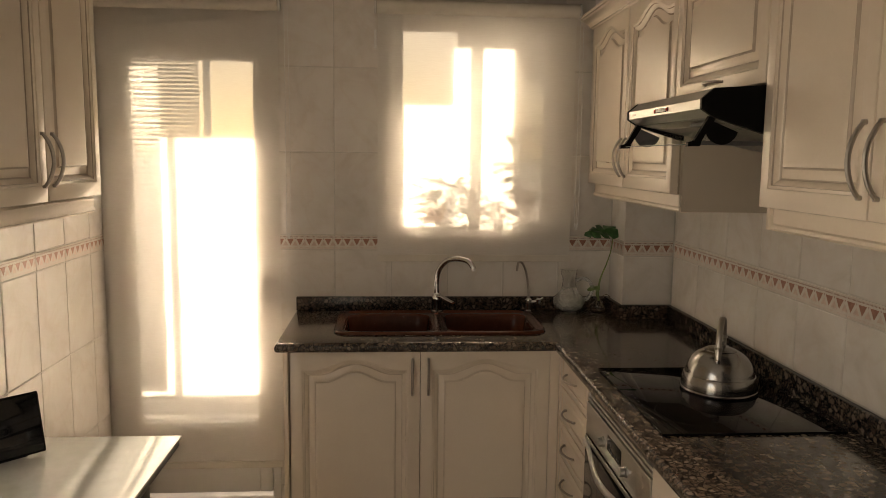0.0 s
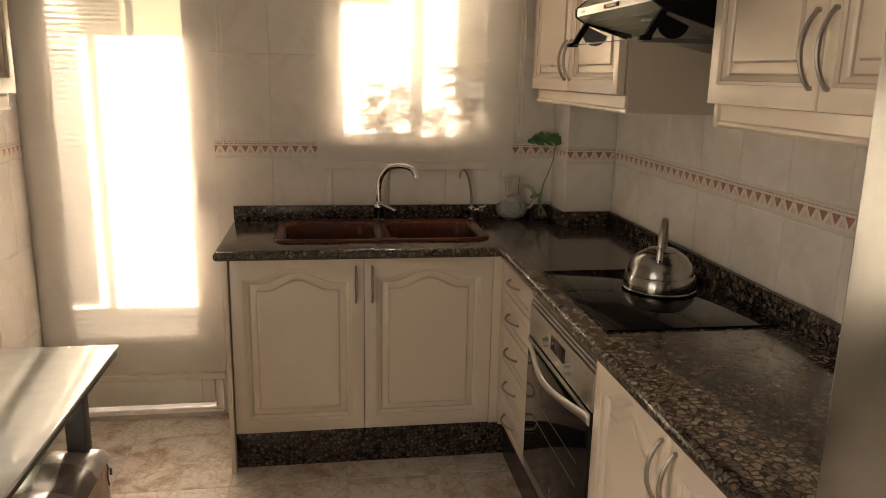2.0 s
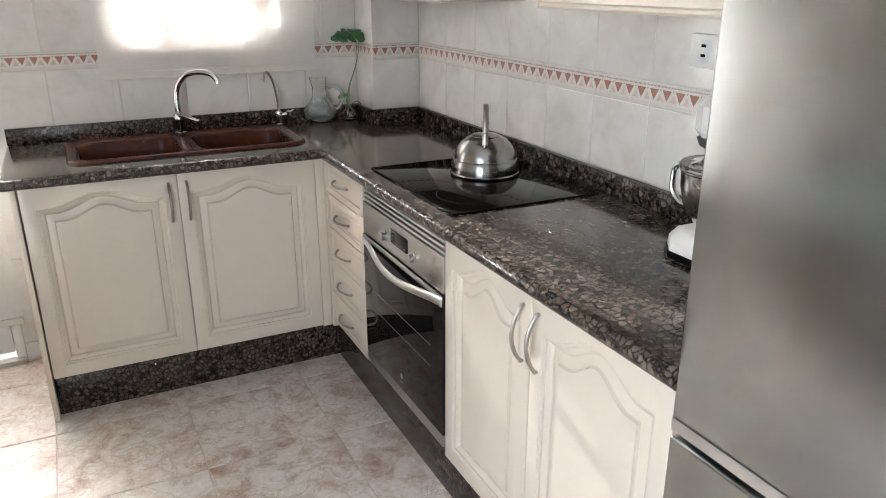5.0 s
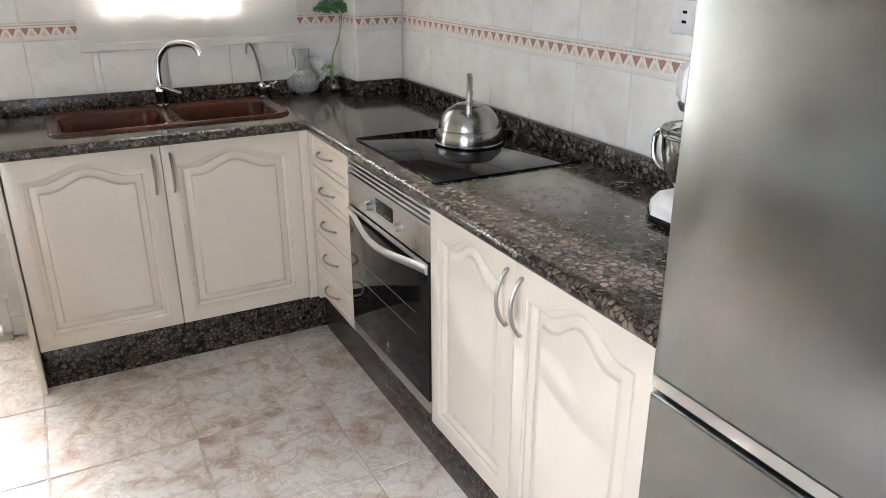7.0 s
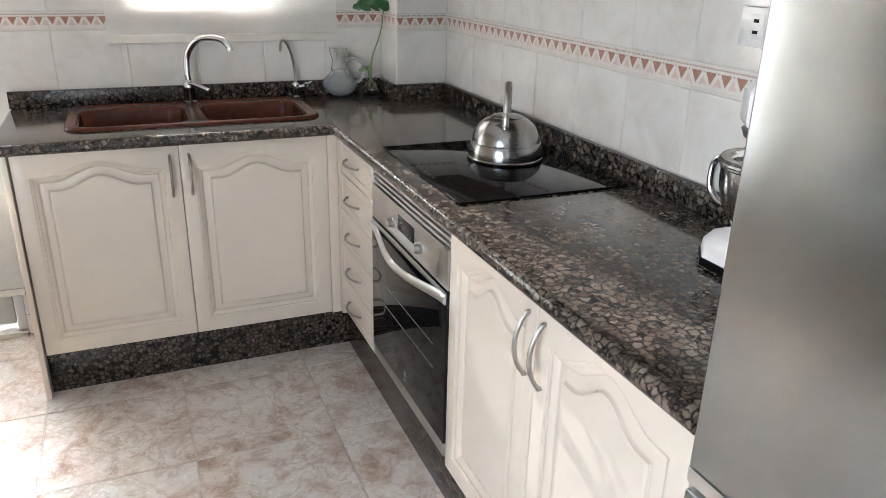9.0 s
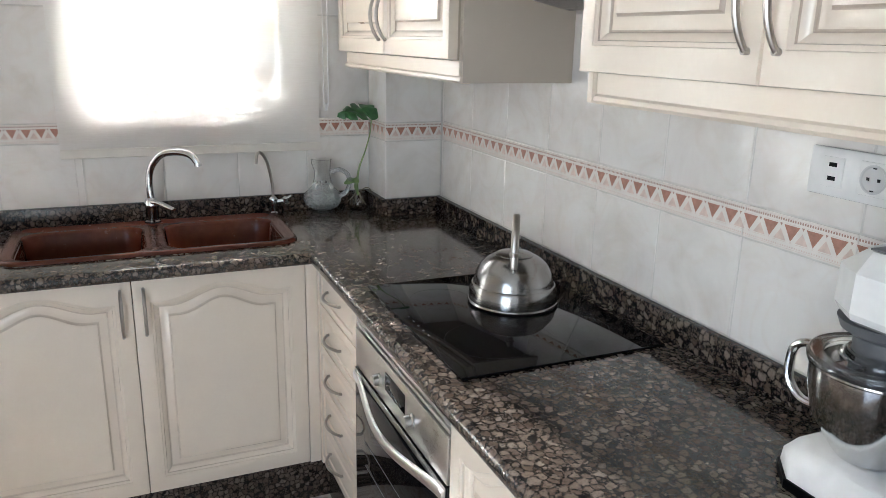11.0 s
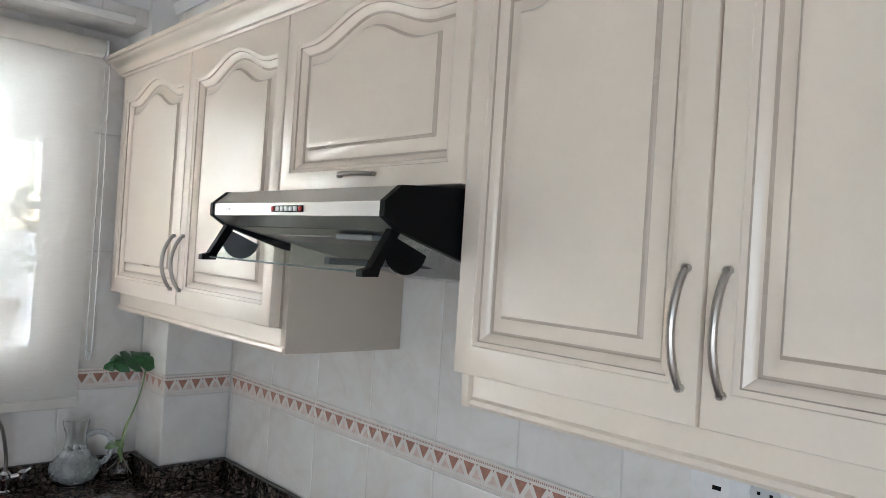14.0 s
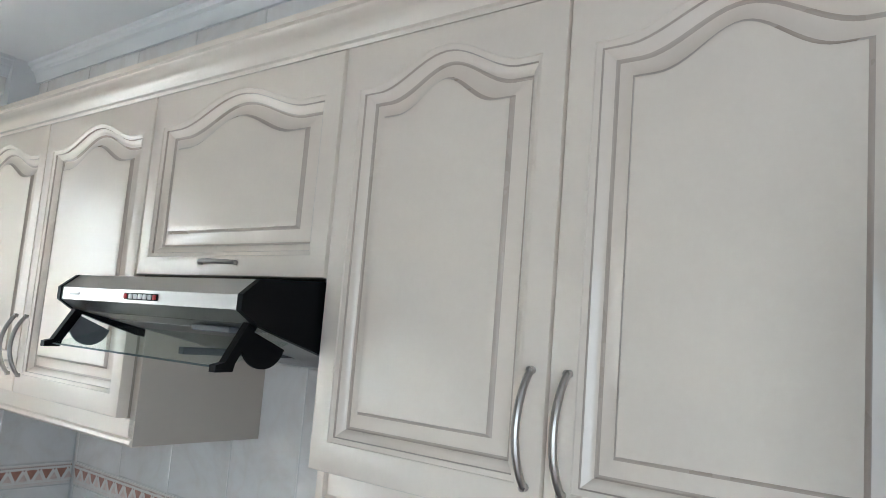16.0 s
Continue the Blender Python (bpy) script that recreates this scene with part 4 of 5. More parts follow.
for i in range(18):
    s = i / 17
    z = 0.020 + s * 0.085
    r = 0.052 + 0.015 * math.sin(math.pi * min(1, s * 1.15) ** 0.9) - 0.021 * max(0, s - 0.55) / 0.45
    rings.append([(r, z, 0.0042 * (1 if (i // 2 + (k // 2)) % 2 else -0.5) * (1 - 0.35 * s)) for k in range(N)])
for r, z in ((0.0345, 0.112), (0.031, 0.125), (0.030, 0.140), (0.031, 0.155), (0.032, 0.175), (0.0345, 0.192), (0.0355, 0.196), (0.034, 0.1965), (0.0320, 0.190), (0.0295, 0.174), (0.028, 0.155), (0.027, 0.140), (0.028, 0.125), (0.031, 0.112), (0.044, 0.09), (0.052, 0.06), (0.048, 0.035), (0.036, 0.022), (0.0005, 0.020)):
    rings.append([(r, z, 0.0)] * N)
loops = []
for rg in rings:
    lp = []
    for k, (r, z, dr) in enumerate(rg):
        a = 2 * math.pi * k / N
        lip = 0.010 * max(0, math.cos(a - radians(200))) ** 8 if z > 0.165 else 0
        lp.append(Vector((jx + (r + dr + lip) * math.cos(a), jy + (r + dr + lip) * math.sin(a), CT + z + lip * 0.3)))
    loops.append(lp)
loft(bm, loops, True, True)
for f in bm.faces:
    if 0.012 < f.calc_center_median().z - CT < 0.104 and len(f.verts) == 4:
        f.material_index = 1
part("vessel", bm, [CRYSTAL, CUT_CRYSTAL], jg, smooth=25)
bm = bmesh.new()
tube(bm, curve([(jx + 0.030, jy - 0.004, CT + 0.146), (jx + 0.062, jy - 0.012, CT + 0.156), (jx + 0.092, jy - 0.018, CT + 0.138), (jx + 0.098, jy - 0.020, CT + 0.100), (jx + 0.082, jy - 0.016, CT + 0.068), (jx + 0.062, jy - 0.010, CT + 0.058)], 26), 0.0085, 12)
# the handle takes the whitened crystal too, so that it stands out
part("handle", bm, CUT_CRYSTAL, jg, "clear glass looped handle")

px, py = 1.015, 3.325
pl = thing("plant_cutting", (px, py, CT), "monstera cutting with one large green leaf in water", "plant")
bm = bmesh.new()
lathe(bm, [(0.0005, 0.001), (0.026, 0.001), (0.034, 0.008), (0.038, 0.022), (0.034, 0.040), (0.024, 0.052), (0.022, 0.060), (0.026, 0.068), (0.0245, 0.068), (0.020, 0.060), (0.022, 0.051), (0.032, 0.040), (0.036, 0.022), (0.032, 0.010), (0.0005, 0.004)], (px, py, CT), 28, True, True)
part("vase", bm, CRYSTAL, pl, "small round clear glass vase")
bm = bmesh.new()
rnd = random.Random(4)
for k in range(7):
    a = rnd.uniform(0, 6.28)
    p = [(px, py, CT + 0.075)]
    for j in range(4):
        q = p[-1]
        p.append((q[0] + 0.008 * math.cos(a) + rnd.uniform(-.006, .006), q[1] + 0.006 * math.sin(a) + rnd.uniform(-.005, .005), q[2] - 0.012 + rnd.uniform(-.006, .006)))
    tube(bm, p, 0.0016, 5)
tube(bm, curve([(px + 0.01, py, CT + 0.07), (px + 0.03, py - 0.01, CT + 0.085), (px + 0.045, py - 0.015, CT + 0.078), (px + 0.05, py - 0.015, CT + 0.06)], 10), 0.0018, 6)
part("roots", bm, ROOT, pl)
bm = bmesh.new()
tube(bm, curve([(px, py, CT + 0.055), (px - 0.002, py, CT + 0.10), (px + 0.006, py - 0.002, CT + 0.16), (px + 0.028, py - 0.006, CT + 0.22), (px + 0.046, py - 0.012, CT + 0.29), (px + 0.052, py - 0.016, CT + 0.365)], 24), [0.006 - 0.0036 * min(1, i / 14) for i in range(26)], 8)
tube(bm, curve([(px - 0.004, py, CT + 0.075), (px - 0.006, py - 0.002, CT + 0.10), (px + 0.002, py - 0.003, CT + 0.118)], 8), [0.0075, 0.008, 0.0085, 0.008, 0.007, 0.006, 0.005, 0.004, 0.003][:9], 8)
part("stem", bm, STEM, pl, "pale green stem")


def leaf(bm, root, way, up, length, width, cuts, droop=0.25, seedv=1):
    """A broad leaf with slits to the edge."""
    way, up = Vector(way).normalized(), Vector(up).normalized()
    side = way.cross(up).normalized()
    rr = random.Random(seedv)
    n, m = 22, 7
    for sgn in (-1, 1):
        rows = []
        for i in range(n + 1):
            s = i / n
            w = width * (math.sin(math.pi * min(1, 0.10 + s * 0.92)) ** 0.7) * (1 - 0.25 * s)
            if cuts and i % 5 == 3 and 3 < i < n - 2:
                w *= 0.42 + 0.12 * rr.random()
            row = []
            for j in range(m + 1):
                q = j / m
                row.append(bm.verts.new(Vector(root) + way * (length * (s - 0.12 * q * (1 - s))) + side * (sgn * w * q) + up * (-droop * length * s * s - 0.22 * width * q * q + 0.004 * math.sin(9 * s + 3 * q))))
            rows.append(row)
        for a, b in zip(rows, rows[1:]):
            for j in range(m):
                bm.faces.new((a[j], a[j + 1], b[j + 1], b[j]))


bm = bmesh.new()
leaf(bm, (px + 0.060, py - 0.018, CT + 0.383), (-0.95, -0.25, -0.02), (0.05, -0.50, 0.86), 0.150, 0.060, True, 0.10, 3)
bmesh.ops.remove_doubles(bm, verts=bm.verts, dist=0.0002)
part("leaf", bm, LEAF, pl, "broad dark green split leaf")
bm = bmesh.new()
leaf(bm, (px - 0.004, py - 0.004, CT + 0.118), (-0.9, -0.3, 0.1), (0, -0.5, 0.85), 0.055, 0.022, False, 0.3, 5)
bmesh.ops.remove_doubles(bm, verts=bm.verts, dist=0.0002)
part("leaf", bm, STEM, pl, "small pale green leaf")

# ---- stand mixer ----
mx, my = 1.150, 1.285
mxr = thing("stand_mixer", (mx, my, CT), "white stand mixer with a steel bowl and guard", "mixer")
bm = bmesh.new()
prism(bm, [(mx - 0.088, 1.340), (mx - 0.05, 1.388), (mx + 0.05, 1.388), (mx + 0.088, 1.340), (mx + 0.088, 1.02), (mx - 0.088, 1.02)], "z", CT + 0.0008, CT + 0.016)
part("foot_plate", bm, BLACK_PLASTIC, mxr, "black foot plate")
bm = bmesh.new()
def foot(d, z):
    return [Vector((x, y, z)) for x, y in ((mx - 0.085 + d, 1.338 - d * .5), (mx - 0.048 + d * .6, 1.384 - d), (mx + 0.048 - d * .6, 1.384 - d), (mx + 0.085 - d, 1.338 - d * .5), (mx + 0.085 - d, 1.024), (mx - 0.085 + d, 1.024))]
loft(bm, [foot(0, CT + 0.0165), foot(0.002, CT + 0.038), foot(0.018, CT + 0.060), foot(0.03, CT + 0.064)], True, True)
part("base", bm, WHITE_PLASTIC, mxr)
part("column", boxed((mx - 0.055, 1.03, CT + 0.060), (mx + 0.055, 1.135, CT + 0.285), 0.012, 3), WHITE_PLASTIC, mxr)
bm = bmesh.new()
lathe(bm, [(0.001, 0.066), (0.040, 0.066), (0.045, 0.072), (0.058, 0.090), (0.080, 0.125), (0.0895, 0.165), (0.0915, 0.200), (0.0945, 0.203), (0.0945, 0.206), (0.0890, 0.206), (0.087, 0.165), (0.075, 0.122), (0.04, 0.08), (0.001, 0.078)], (mx, my, CT), 48, True, True)
bowl_ob = part("bowl", bm, metal("polished_steel", (0.66, 0.66, 0.655), 0.12), mxr, "polished steel mixing bowl")
bm = bmesh.new()
tube(bm, curve([(mx - 0.006, my + 0.090, CT + 0.192), (mx - 0.010, my + 0.112, CT + 0.198), (mx - 0.013, my + 0.132, CT + 0.186), (mx - 0.014, my + 0.137, CT + 0.160), (mx - 0.013, my + 0.134, CT + 0.128), (mx - 0.010, my + 0.112, CT + 0.106), (mx - 0.006, my + 0.082, CT + 0.104)], 30), 0.0085, 12, 0, 0.8)
part("bowl_handle", bm, CHROME, bowl_ob, "polished steel handle")
bm = bmesh.new()
lathe(bm, [(0.096, 0.2065), (0.097, 0.214), (0.093, 0.219), (0.076, 0.2185), (0.074, 0.213), (0.076, 0.2065)], (mx, my, CT), 48)
prism(bm, [(mx - 0.078, 1.300), (mx - 0.05, 1.300), (mx - 0.05, 1.272), (mx - 0.078, 1.272)], "z", CT + 0.212, CT + 0.218)
prism(bm, [(mx + 0.078, 1.300), (mx + 0.05, 1.300), (mx + 0.05, 1.272), (mx + 0.078, 1.272)], "z", CT + 0.212, CT + 0.218)
lathe(bm, [(0.054, 0.2110), (0.054, 0.220), (0.046, 0.228), (0.040, 0.228), (0.042, 0.2110)], (mx, my, CT), 32)
part("splash_guard", bm, make_glass("clear_plastic", (0.93, 0.95, 0.95), 0.08), mxr, "clear plastic splash guard")
bm = bmesh.new()
lathe(bm, [(0.040, 0.19), (0.042, 0.2480), (0.060, 0.258), (0.066, 0.2725)], (mx, my, CT), 32, True, True)
part("planet_hub", bm, GREY_PLASTIC, mxr)
bm = bmesh.new()
def head(d, z, cut=0.045):
    return [Vector((x, y, z)) for x, y in ((mx - 0.078 + d, 1.336 - cut), (mx - 0.078 + cut * .7 + d, 1.340 - d), (mx + 0.078 - cut * .7 - d, 1.340 - d), (mx + 0.078 - d, 1.336 - cut), (mx + 0.078 - d, 1.02 + d), (mx - 0.078 + d, 1.02 + d))]
loft(bm, [head(0.022, CT + 0.272), head(0.004, CT + 0.282), head(0.0, CT + 0.292), head(0.0, CT + 0.346), head(0.003, CT + 0.350), head(0.026, CT + 0.374)], True, True)
part("head", bm, WHITE_PLASTIC, mxr, "white motor head", smooth=20)
part("top_panel", boxed((mx - 0.046, 1.06, CT + 0.3735), (mx + 0.046, 1.300, CT + 0.3765), 0.001), GREY_PLASTIC, mxr, "grey top panel")

# ---- sockets ----
so = thing("wall_socket", (XR, 1.485, 1.34), "white double wall plate with usb ports and a socket", "socket")
part("plate", boxed((XR - 0.0095, 1.400, 1.300), (XR + 0.0005, 1.572, 1.381), 0.003), WHITE_PLASTIC, so)
part("usb_insert", boxed((XR - 0.0110, 1.505, 1.316), (XR - 0.0090, 1.545, 1.366), 0.0008), WHITE_PLASTIC, so)
for z in (1.327, 1.350):
    part("usb_port", boxed((XR - 0.0114, 1.518, z), (XR - 0.0104, 1.533, z + 0.007)), BLACK_PLASTIC, so, "dark usb port")
bm = bmesh.new()
box(bm, (XR - 0.0112, 1.422, 1.314), (XR - 0.0092, 1.476, 1.368), 0.001)
part("socket_frame", bm, WHITE_PLASTIC, so)
bm = bmesh.new()
lathe(bm, [(0.0235, 0.0), (0.0235, 0.0016), (0.021, 0.0016), (0.0195, 0.0003), (0.001, 0.0003)], (0, 0, 0), 32, False, True)
bmesh.ops.transform(bm, matrix=Matrix.Translation((XR - 0.0112, 1.449, 1.341)) @ Matrix.Rotation(radians(-90), 4, 'Y'), verts=bm.verts)
part("socket_well", bm, plain("socket_grey", (0.55, 0.55, 0.55), 0.35), so, "round recessed socket")
bm = bmesh.new()
for dy in (-0.0095, 0.0095):
    box(bm, (XR - 0.0122, 1.449 + dy - 0.0025, 1.3385), (XR - 0.0113, 1.449 + dy + 0.0025, 1.3435))
for dz in (-0.019, 0.017):
    box(bm, (XR - 0.0126, 1.446, 1.341 + dz), (XR - 0.0113, 1.452, 1.341 + dz + 0.002))
part("contact", bm, BLACK_PLASTIC, so)

# ---- table, tablet, stool ----
tb = thing("table", (-0.85, 1.75, 0), "kitchen table with a white glass top and dark metal frame", "table")
part("tabletop", boxed((XL + 0.004, 1.15, 0.742), (-0.548, 2.298, 0.752), 0.0015), TABLE_GLASS, tb, "white glass tabletop")
part("apron", boxed((XL + 0.012, 1.158, 0.722), (-0.553, 2.292, 0.7415), 0.002), TABLE_FRAME, tb)
for x, y in ((-0.640, 2.170), (-1.10, 2.20), (-0.640, 1.24), (-1.10, 1.24)):
    part("leg", boxed((x - 0.026, y - 0.026, 0), (x + 0.026, y + 0.026, 0.7215), 0.003), TABLE_FRAME, tb, "square dark metal leg")

tl = thing("tablet", (-0.93, 2.14, 0.752), "black tablet computer leaning on its stand on the table", "tablet")
tm = Matrix.Translation((-0.893, 2.186, 0.7555)) @ Matrix.Rotation(radians(226), 4, 'Z') @ Matrix.Rotation(radians(14), 4, 'X')
bm = boxed((0, -0.009, 0.0), (0.245, 0.0, 0.172), 0.004, 3)
bmesh.ops.transform(bm, matrix=tm, verts=bm.verts)
part("case", bm, BLACK_PLASTIC, tl)
bm = boxed((0.006, 0.0001, 0.006), (0.239, 0.0008, 0.166), 0.0002)
bmesh.ops.transform(bm, matrix=tm, verts=bm.verts)
part("screen", bm, SCREEN, tl, "dark glossy screen")
bm = bmesh.new()
prism(bm, [(-0.06, 0.0), (-0.004, 0.0), (-0.012, 0.03), (-0.03, 0.07)], "x", 0.05, 0.20)
bmesh.ops.transform(bm, matrix=Matrix.Translation((-0.893, 2.186, 0.7525)) @ Matrix.Rotation(radians(226), 4, 'Z'), verts=bm.verts)
part("stand", bm, BLACK_PLASTIC, tl)

st = thing("stool", (-0.78, 1.98, 0), "pale wooden stool with a brown quilted satin cushion", "stool")
SX0, SX1, SY0, SY1 = -0.985, -0.575, 1.790, 2.195
for x in (SX0 + 0.02, SX1 - 0.02):
    for y in (SY0 + 0.02, SY1 - 0.02):
        part("leg", boxed((x - 0.019, y - 0.019, 0), (x + 0.019, y + 0.019, 0.445), 0.004), PALE_WOOD, st)
for y in (SY0 + 0.02, SY1 - 0.02):
    part("rail", boxed((SX0 + 0.0395, y - 0.011, 0.385), (SX1 - 0.0395, y + 0.011, 0.440), 0.003), PALE_WOOD, st)
for x in (SX0 + 0.02, SX1 - 0.02):
    part("rail", boxed((x - 0.011, SY0 + 0.0395, 0.385), (x + 0.011, SY1 - 0.0395, 0.440), 0.003), PALE_WOOD, st)
part("seat", boxed((SX0 + 0.042, SY0 + 0.042, 0.425), (SX1 - 0.042, SY1 - 0.042, 0.4448), 0.003), PALE_WOOD, st)
cu = thing("cushion", (-0.78, 1.98, 0.445), "brown and grey checked satin seat cushion with ties", "cushion")
bm = bmesh.new()
n = 34
vg = []
for i in range(n + 1):
    row = []
    for j in range(n + 1):
        a, b = i / n * 2 - 1, j / n * 2 - 1
        edge = (max(0, 1 - abs(a) ** 5) * max(0, 1 - abs(b) ** 5)) ** 0.35
        dim = 0.012 * (math.cos(a * math.pi * 2) * math.cos(b * math.pi * 2))
        wr = 0.003 * noise.noise(Vector((a * 7, b * 7, 0)))
        row.append((a, b, 0.4458 + 0.052 * edge + (dim + wr) * edge))
    vg.append(row)
cx, cy, hw = (SX0 + SX1) / 2, (SY0 + SY1) / 2, 0.212
top = [[bm.verts.new((cx + a * hw, cy + b * hw, z)) for a, b, z in row] for row in vg]
for i in range(n):
    for j in range(n):
        f = bm.faces.new((top[i][j], top[i + 1][j], top[i + 1][j + 1], top[i][j + 1]))
        f.material_index = 1 if ((i * 3 // n) + (j * 3 // n)) % 2 == 0 else 0
bot = [bm.verts.new((v.co.x, v.co.y, 0.4457)) for v in (top[0][0], top[n][0], top[n][n], top[0][n])]
bm.faces.new(bot[::-1])
part("pad", bm, [CUSHION, CUSHION_GREY], cu, smooth=60)
bm = bmesh.new()
tube(bm, curve([(SX1 - 0.002, SY1 - 0.03, 0.452), (SX1 + 0.006, SY1 - 0.028, 0.43), (SX1 + 0.004, SY1 - 0.030, 0.40), (SX1 + 0.008, SY1 - 0.034, 0.375)], 12), 0.004, 6, 0, 0.5)
tube(bm, curve([(SX1 + 0.006, SY1 - 0.028, 0.425), (SX1 + 0.008, SY1 - 0.012, 0.415), (SX1 + 0.007, SY1 - 0.010, 0.395)], 8), 0.004, 6, 0, 0.5)
part("tie", bm, CUSHION, cu)

# ---- door, window, blinds ----
dr = tagged(new("door_1"), "white glazed terrace door, closed", "door", kind="structure")
dr.matrix_world = Matrix.Translation(((DOOR_X0 + DOOR_X1) / 2, 3.45, 0))
bm = bmesh.new()
fy0, fy1 = 3.4035, 3.470
box(bm, (DOOR_X0, fy0, 0.02), (DOOR_X0 + 0.035, fy1, DOOR_Z1), 0.003)
box(bm, (DOOR_X1 - 0.035, fy0, 0.02), (DOOR_X1, fy1, DOOR_Z1), 0.003)
box(bm, (DOOR_X0 + 0.0355, fy0, DOOR_Z1 - 0.035), (DOOR_X1 - 0.0355, fy1, DOOR_Z1), 0.003)
part("door_frame", bm, WHITE_PAINT, dr)
gx0, gx1, gz0, gz1 = -1.030, -0.515, 0.36, 2.00
bm = bmesh.new()
ly0, ly1 = 3.4025, 3.455
box(bm, (DOOR_X0 + 0.038, ly0, 0.055), (gx0, ly1, DOOR_Z1 - 0.04), 0.003)
box(bm, (gx1, ly0, 0.055), (DOOR_X1 - 0.038, ly1, DOOR_Z1 - 0.04), 0.003)
box(bm, (gx0 + 0.0005, ly0, gz1), (gx1 - 0.0005, ly1, DOOR_Z1 - 0.04), 0.003)
box(bm, (gx0 + 0.0005, ly0, 0.055), (gx1 - 0.0005, ly1, 0.17), 0.003)
leafo = part("door_leaf", bm, WHITE_PAINT, dr)
part("door_panel", boxed((gx0, ly0 + 0.018, 0.165), (gx1, ly1 - 0.018, gz0)), WHITE_PAINT, leafo)
bm = bmesh.new()
for z in (0.175, gz0 - 0.012):
    box(bm, (gx0, ly0 + 0.004, z), (gx1, ly0 + 0.018, z + 0.012), 0.003)
box(bm, (gx0, ly0, gz0 - 0.0), (gx1, ly1, gz0 + 0.03), 0.003)
part("glazing_bar", bm, WHITE_PAINT, leafo)
pane = part("pane", boxed((gx0 - 0.004, 3.412, gz0 + 0.025), (gx1 + 0.004, 3.418, gz1 + 0.004)), GLASS, leafo, smooth=0)
pane.visible_shadow = False
bm = bmesh.new()
box(bm, (-0.492, 3.394, 0.965), (-0.468, 3.402, 1.105), 0.003)
tube(bm, curve([(-0.480, 3.395, 1.065), (-0.480, 3.386, 1.066), (-0.482, 3.384, 1.060), (-0.485, 3.384, 1.01), (-0.486, 3.384, 0.955)], 16), 0.007, 10)
part("door_handle", bm, ALUMINIUM, dr, "pale metal lever handle")
for z in (0.35, 1.03, 1.93):
    bm = bmesh.new()
    tube(bm, [(-1.118, 3.392, z - 0.045), (-1.118, 3.392, z + 0.045)], 0.0085, 10)
    part("hinge", bm, NICKEL, dr, "metal door hinge")
structure("threshold", boxed((DOOR_X0, 3.38, -0.002), (DOOR_X1, YB + TH, 0.022), 0.003), THRESHOLD, "pale stone door threshold", "threshold")
structure("trim_door", boxed((DOOR_X0 - 0.022, 3.372, 0.0), (DOOR_X0 - 0.002, 3.399, 2.28), 0.003), WHITE_PAINT, "narrow white door casing", "casing")

wi = tagged(new("window_1"), "white two-sash sliding window behind a blind", "window", kind="structure")
wi.matrix_world = Matrix.Translation((0.45, 3.5, WIN_Z0))
bm = bmesh.new()
wy0, wy1 = 3.425, 3.490
box(bm, (WIN_X0, wy0, WIN_Z0), (WIN_X0 + 0.03, wy1, WIN_Z1), 0.002)
box(bm, (WIN_X1 - 0.03, wy0, WIN_Z0), (WIN_X1, wy1, WIN_Z1), 0.002)
box(bm, (WIN_X0 + 0.0305, wy0, WIN_Z0), (WIN_X1 - 0.0305, wy1, WIN_Z0 + 0.03), 0.002)
box(bm, (WIN_X0 + 0.0305, wy0, WIN_Z1 - 0.03), (WIN_X1 - 0.0305, wy1, WIN_Z1), 0.002)
part("window_frame", bm, WHITE_PAINT, wi)
for x0, x1, y in ((0.091, 0.462, 3.440), (0.430, 0.809, 3.465)):
    bm = bmesh.new()
    a, b, c, d = x0, x1, WIN_Z0 + 0.031, WIN_Z1 - 0.031
    t = 0.040
    box(bm, (a, y - 0.010, c), (a + t, y + 0.010, d), 0.002)
    box(bm, (b - t, y - 0.010, c), (b, y + 0.010, d), 0.002)
    box(bm, (a + t + 0.0005, y - 0.010, c), (b - t - 0.0005, y + 0.010, c + t), 0.002)
    box(bm, (a + t + 0.0005, y - 0.010, d - t), (b - t - 0.0005, y + 0.010, d), 0.002)
    sash = part("sash", bm, WHITE_PAINT, wi)
    g = part("pane", boxed((a + t - 0.003, y - 0.002, c + t - 0.003), (b - t + 0.003, y + 0.002, d - t + 0.003)), GLASS, sash, smooth=0)
    g.visible_shadow = False
part("window_sill", boxed((WIN_X0 - 0.0, 3.4905, WIN_Z0 - 0.0005), (WIN_X1, 3.80, WIN_Z0 + 0.025), 0.004), THRESHOLD, wi, "pale stone outer sill")


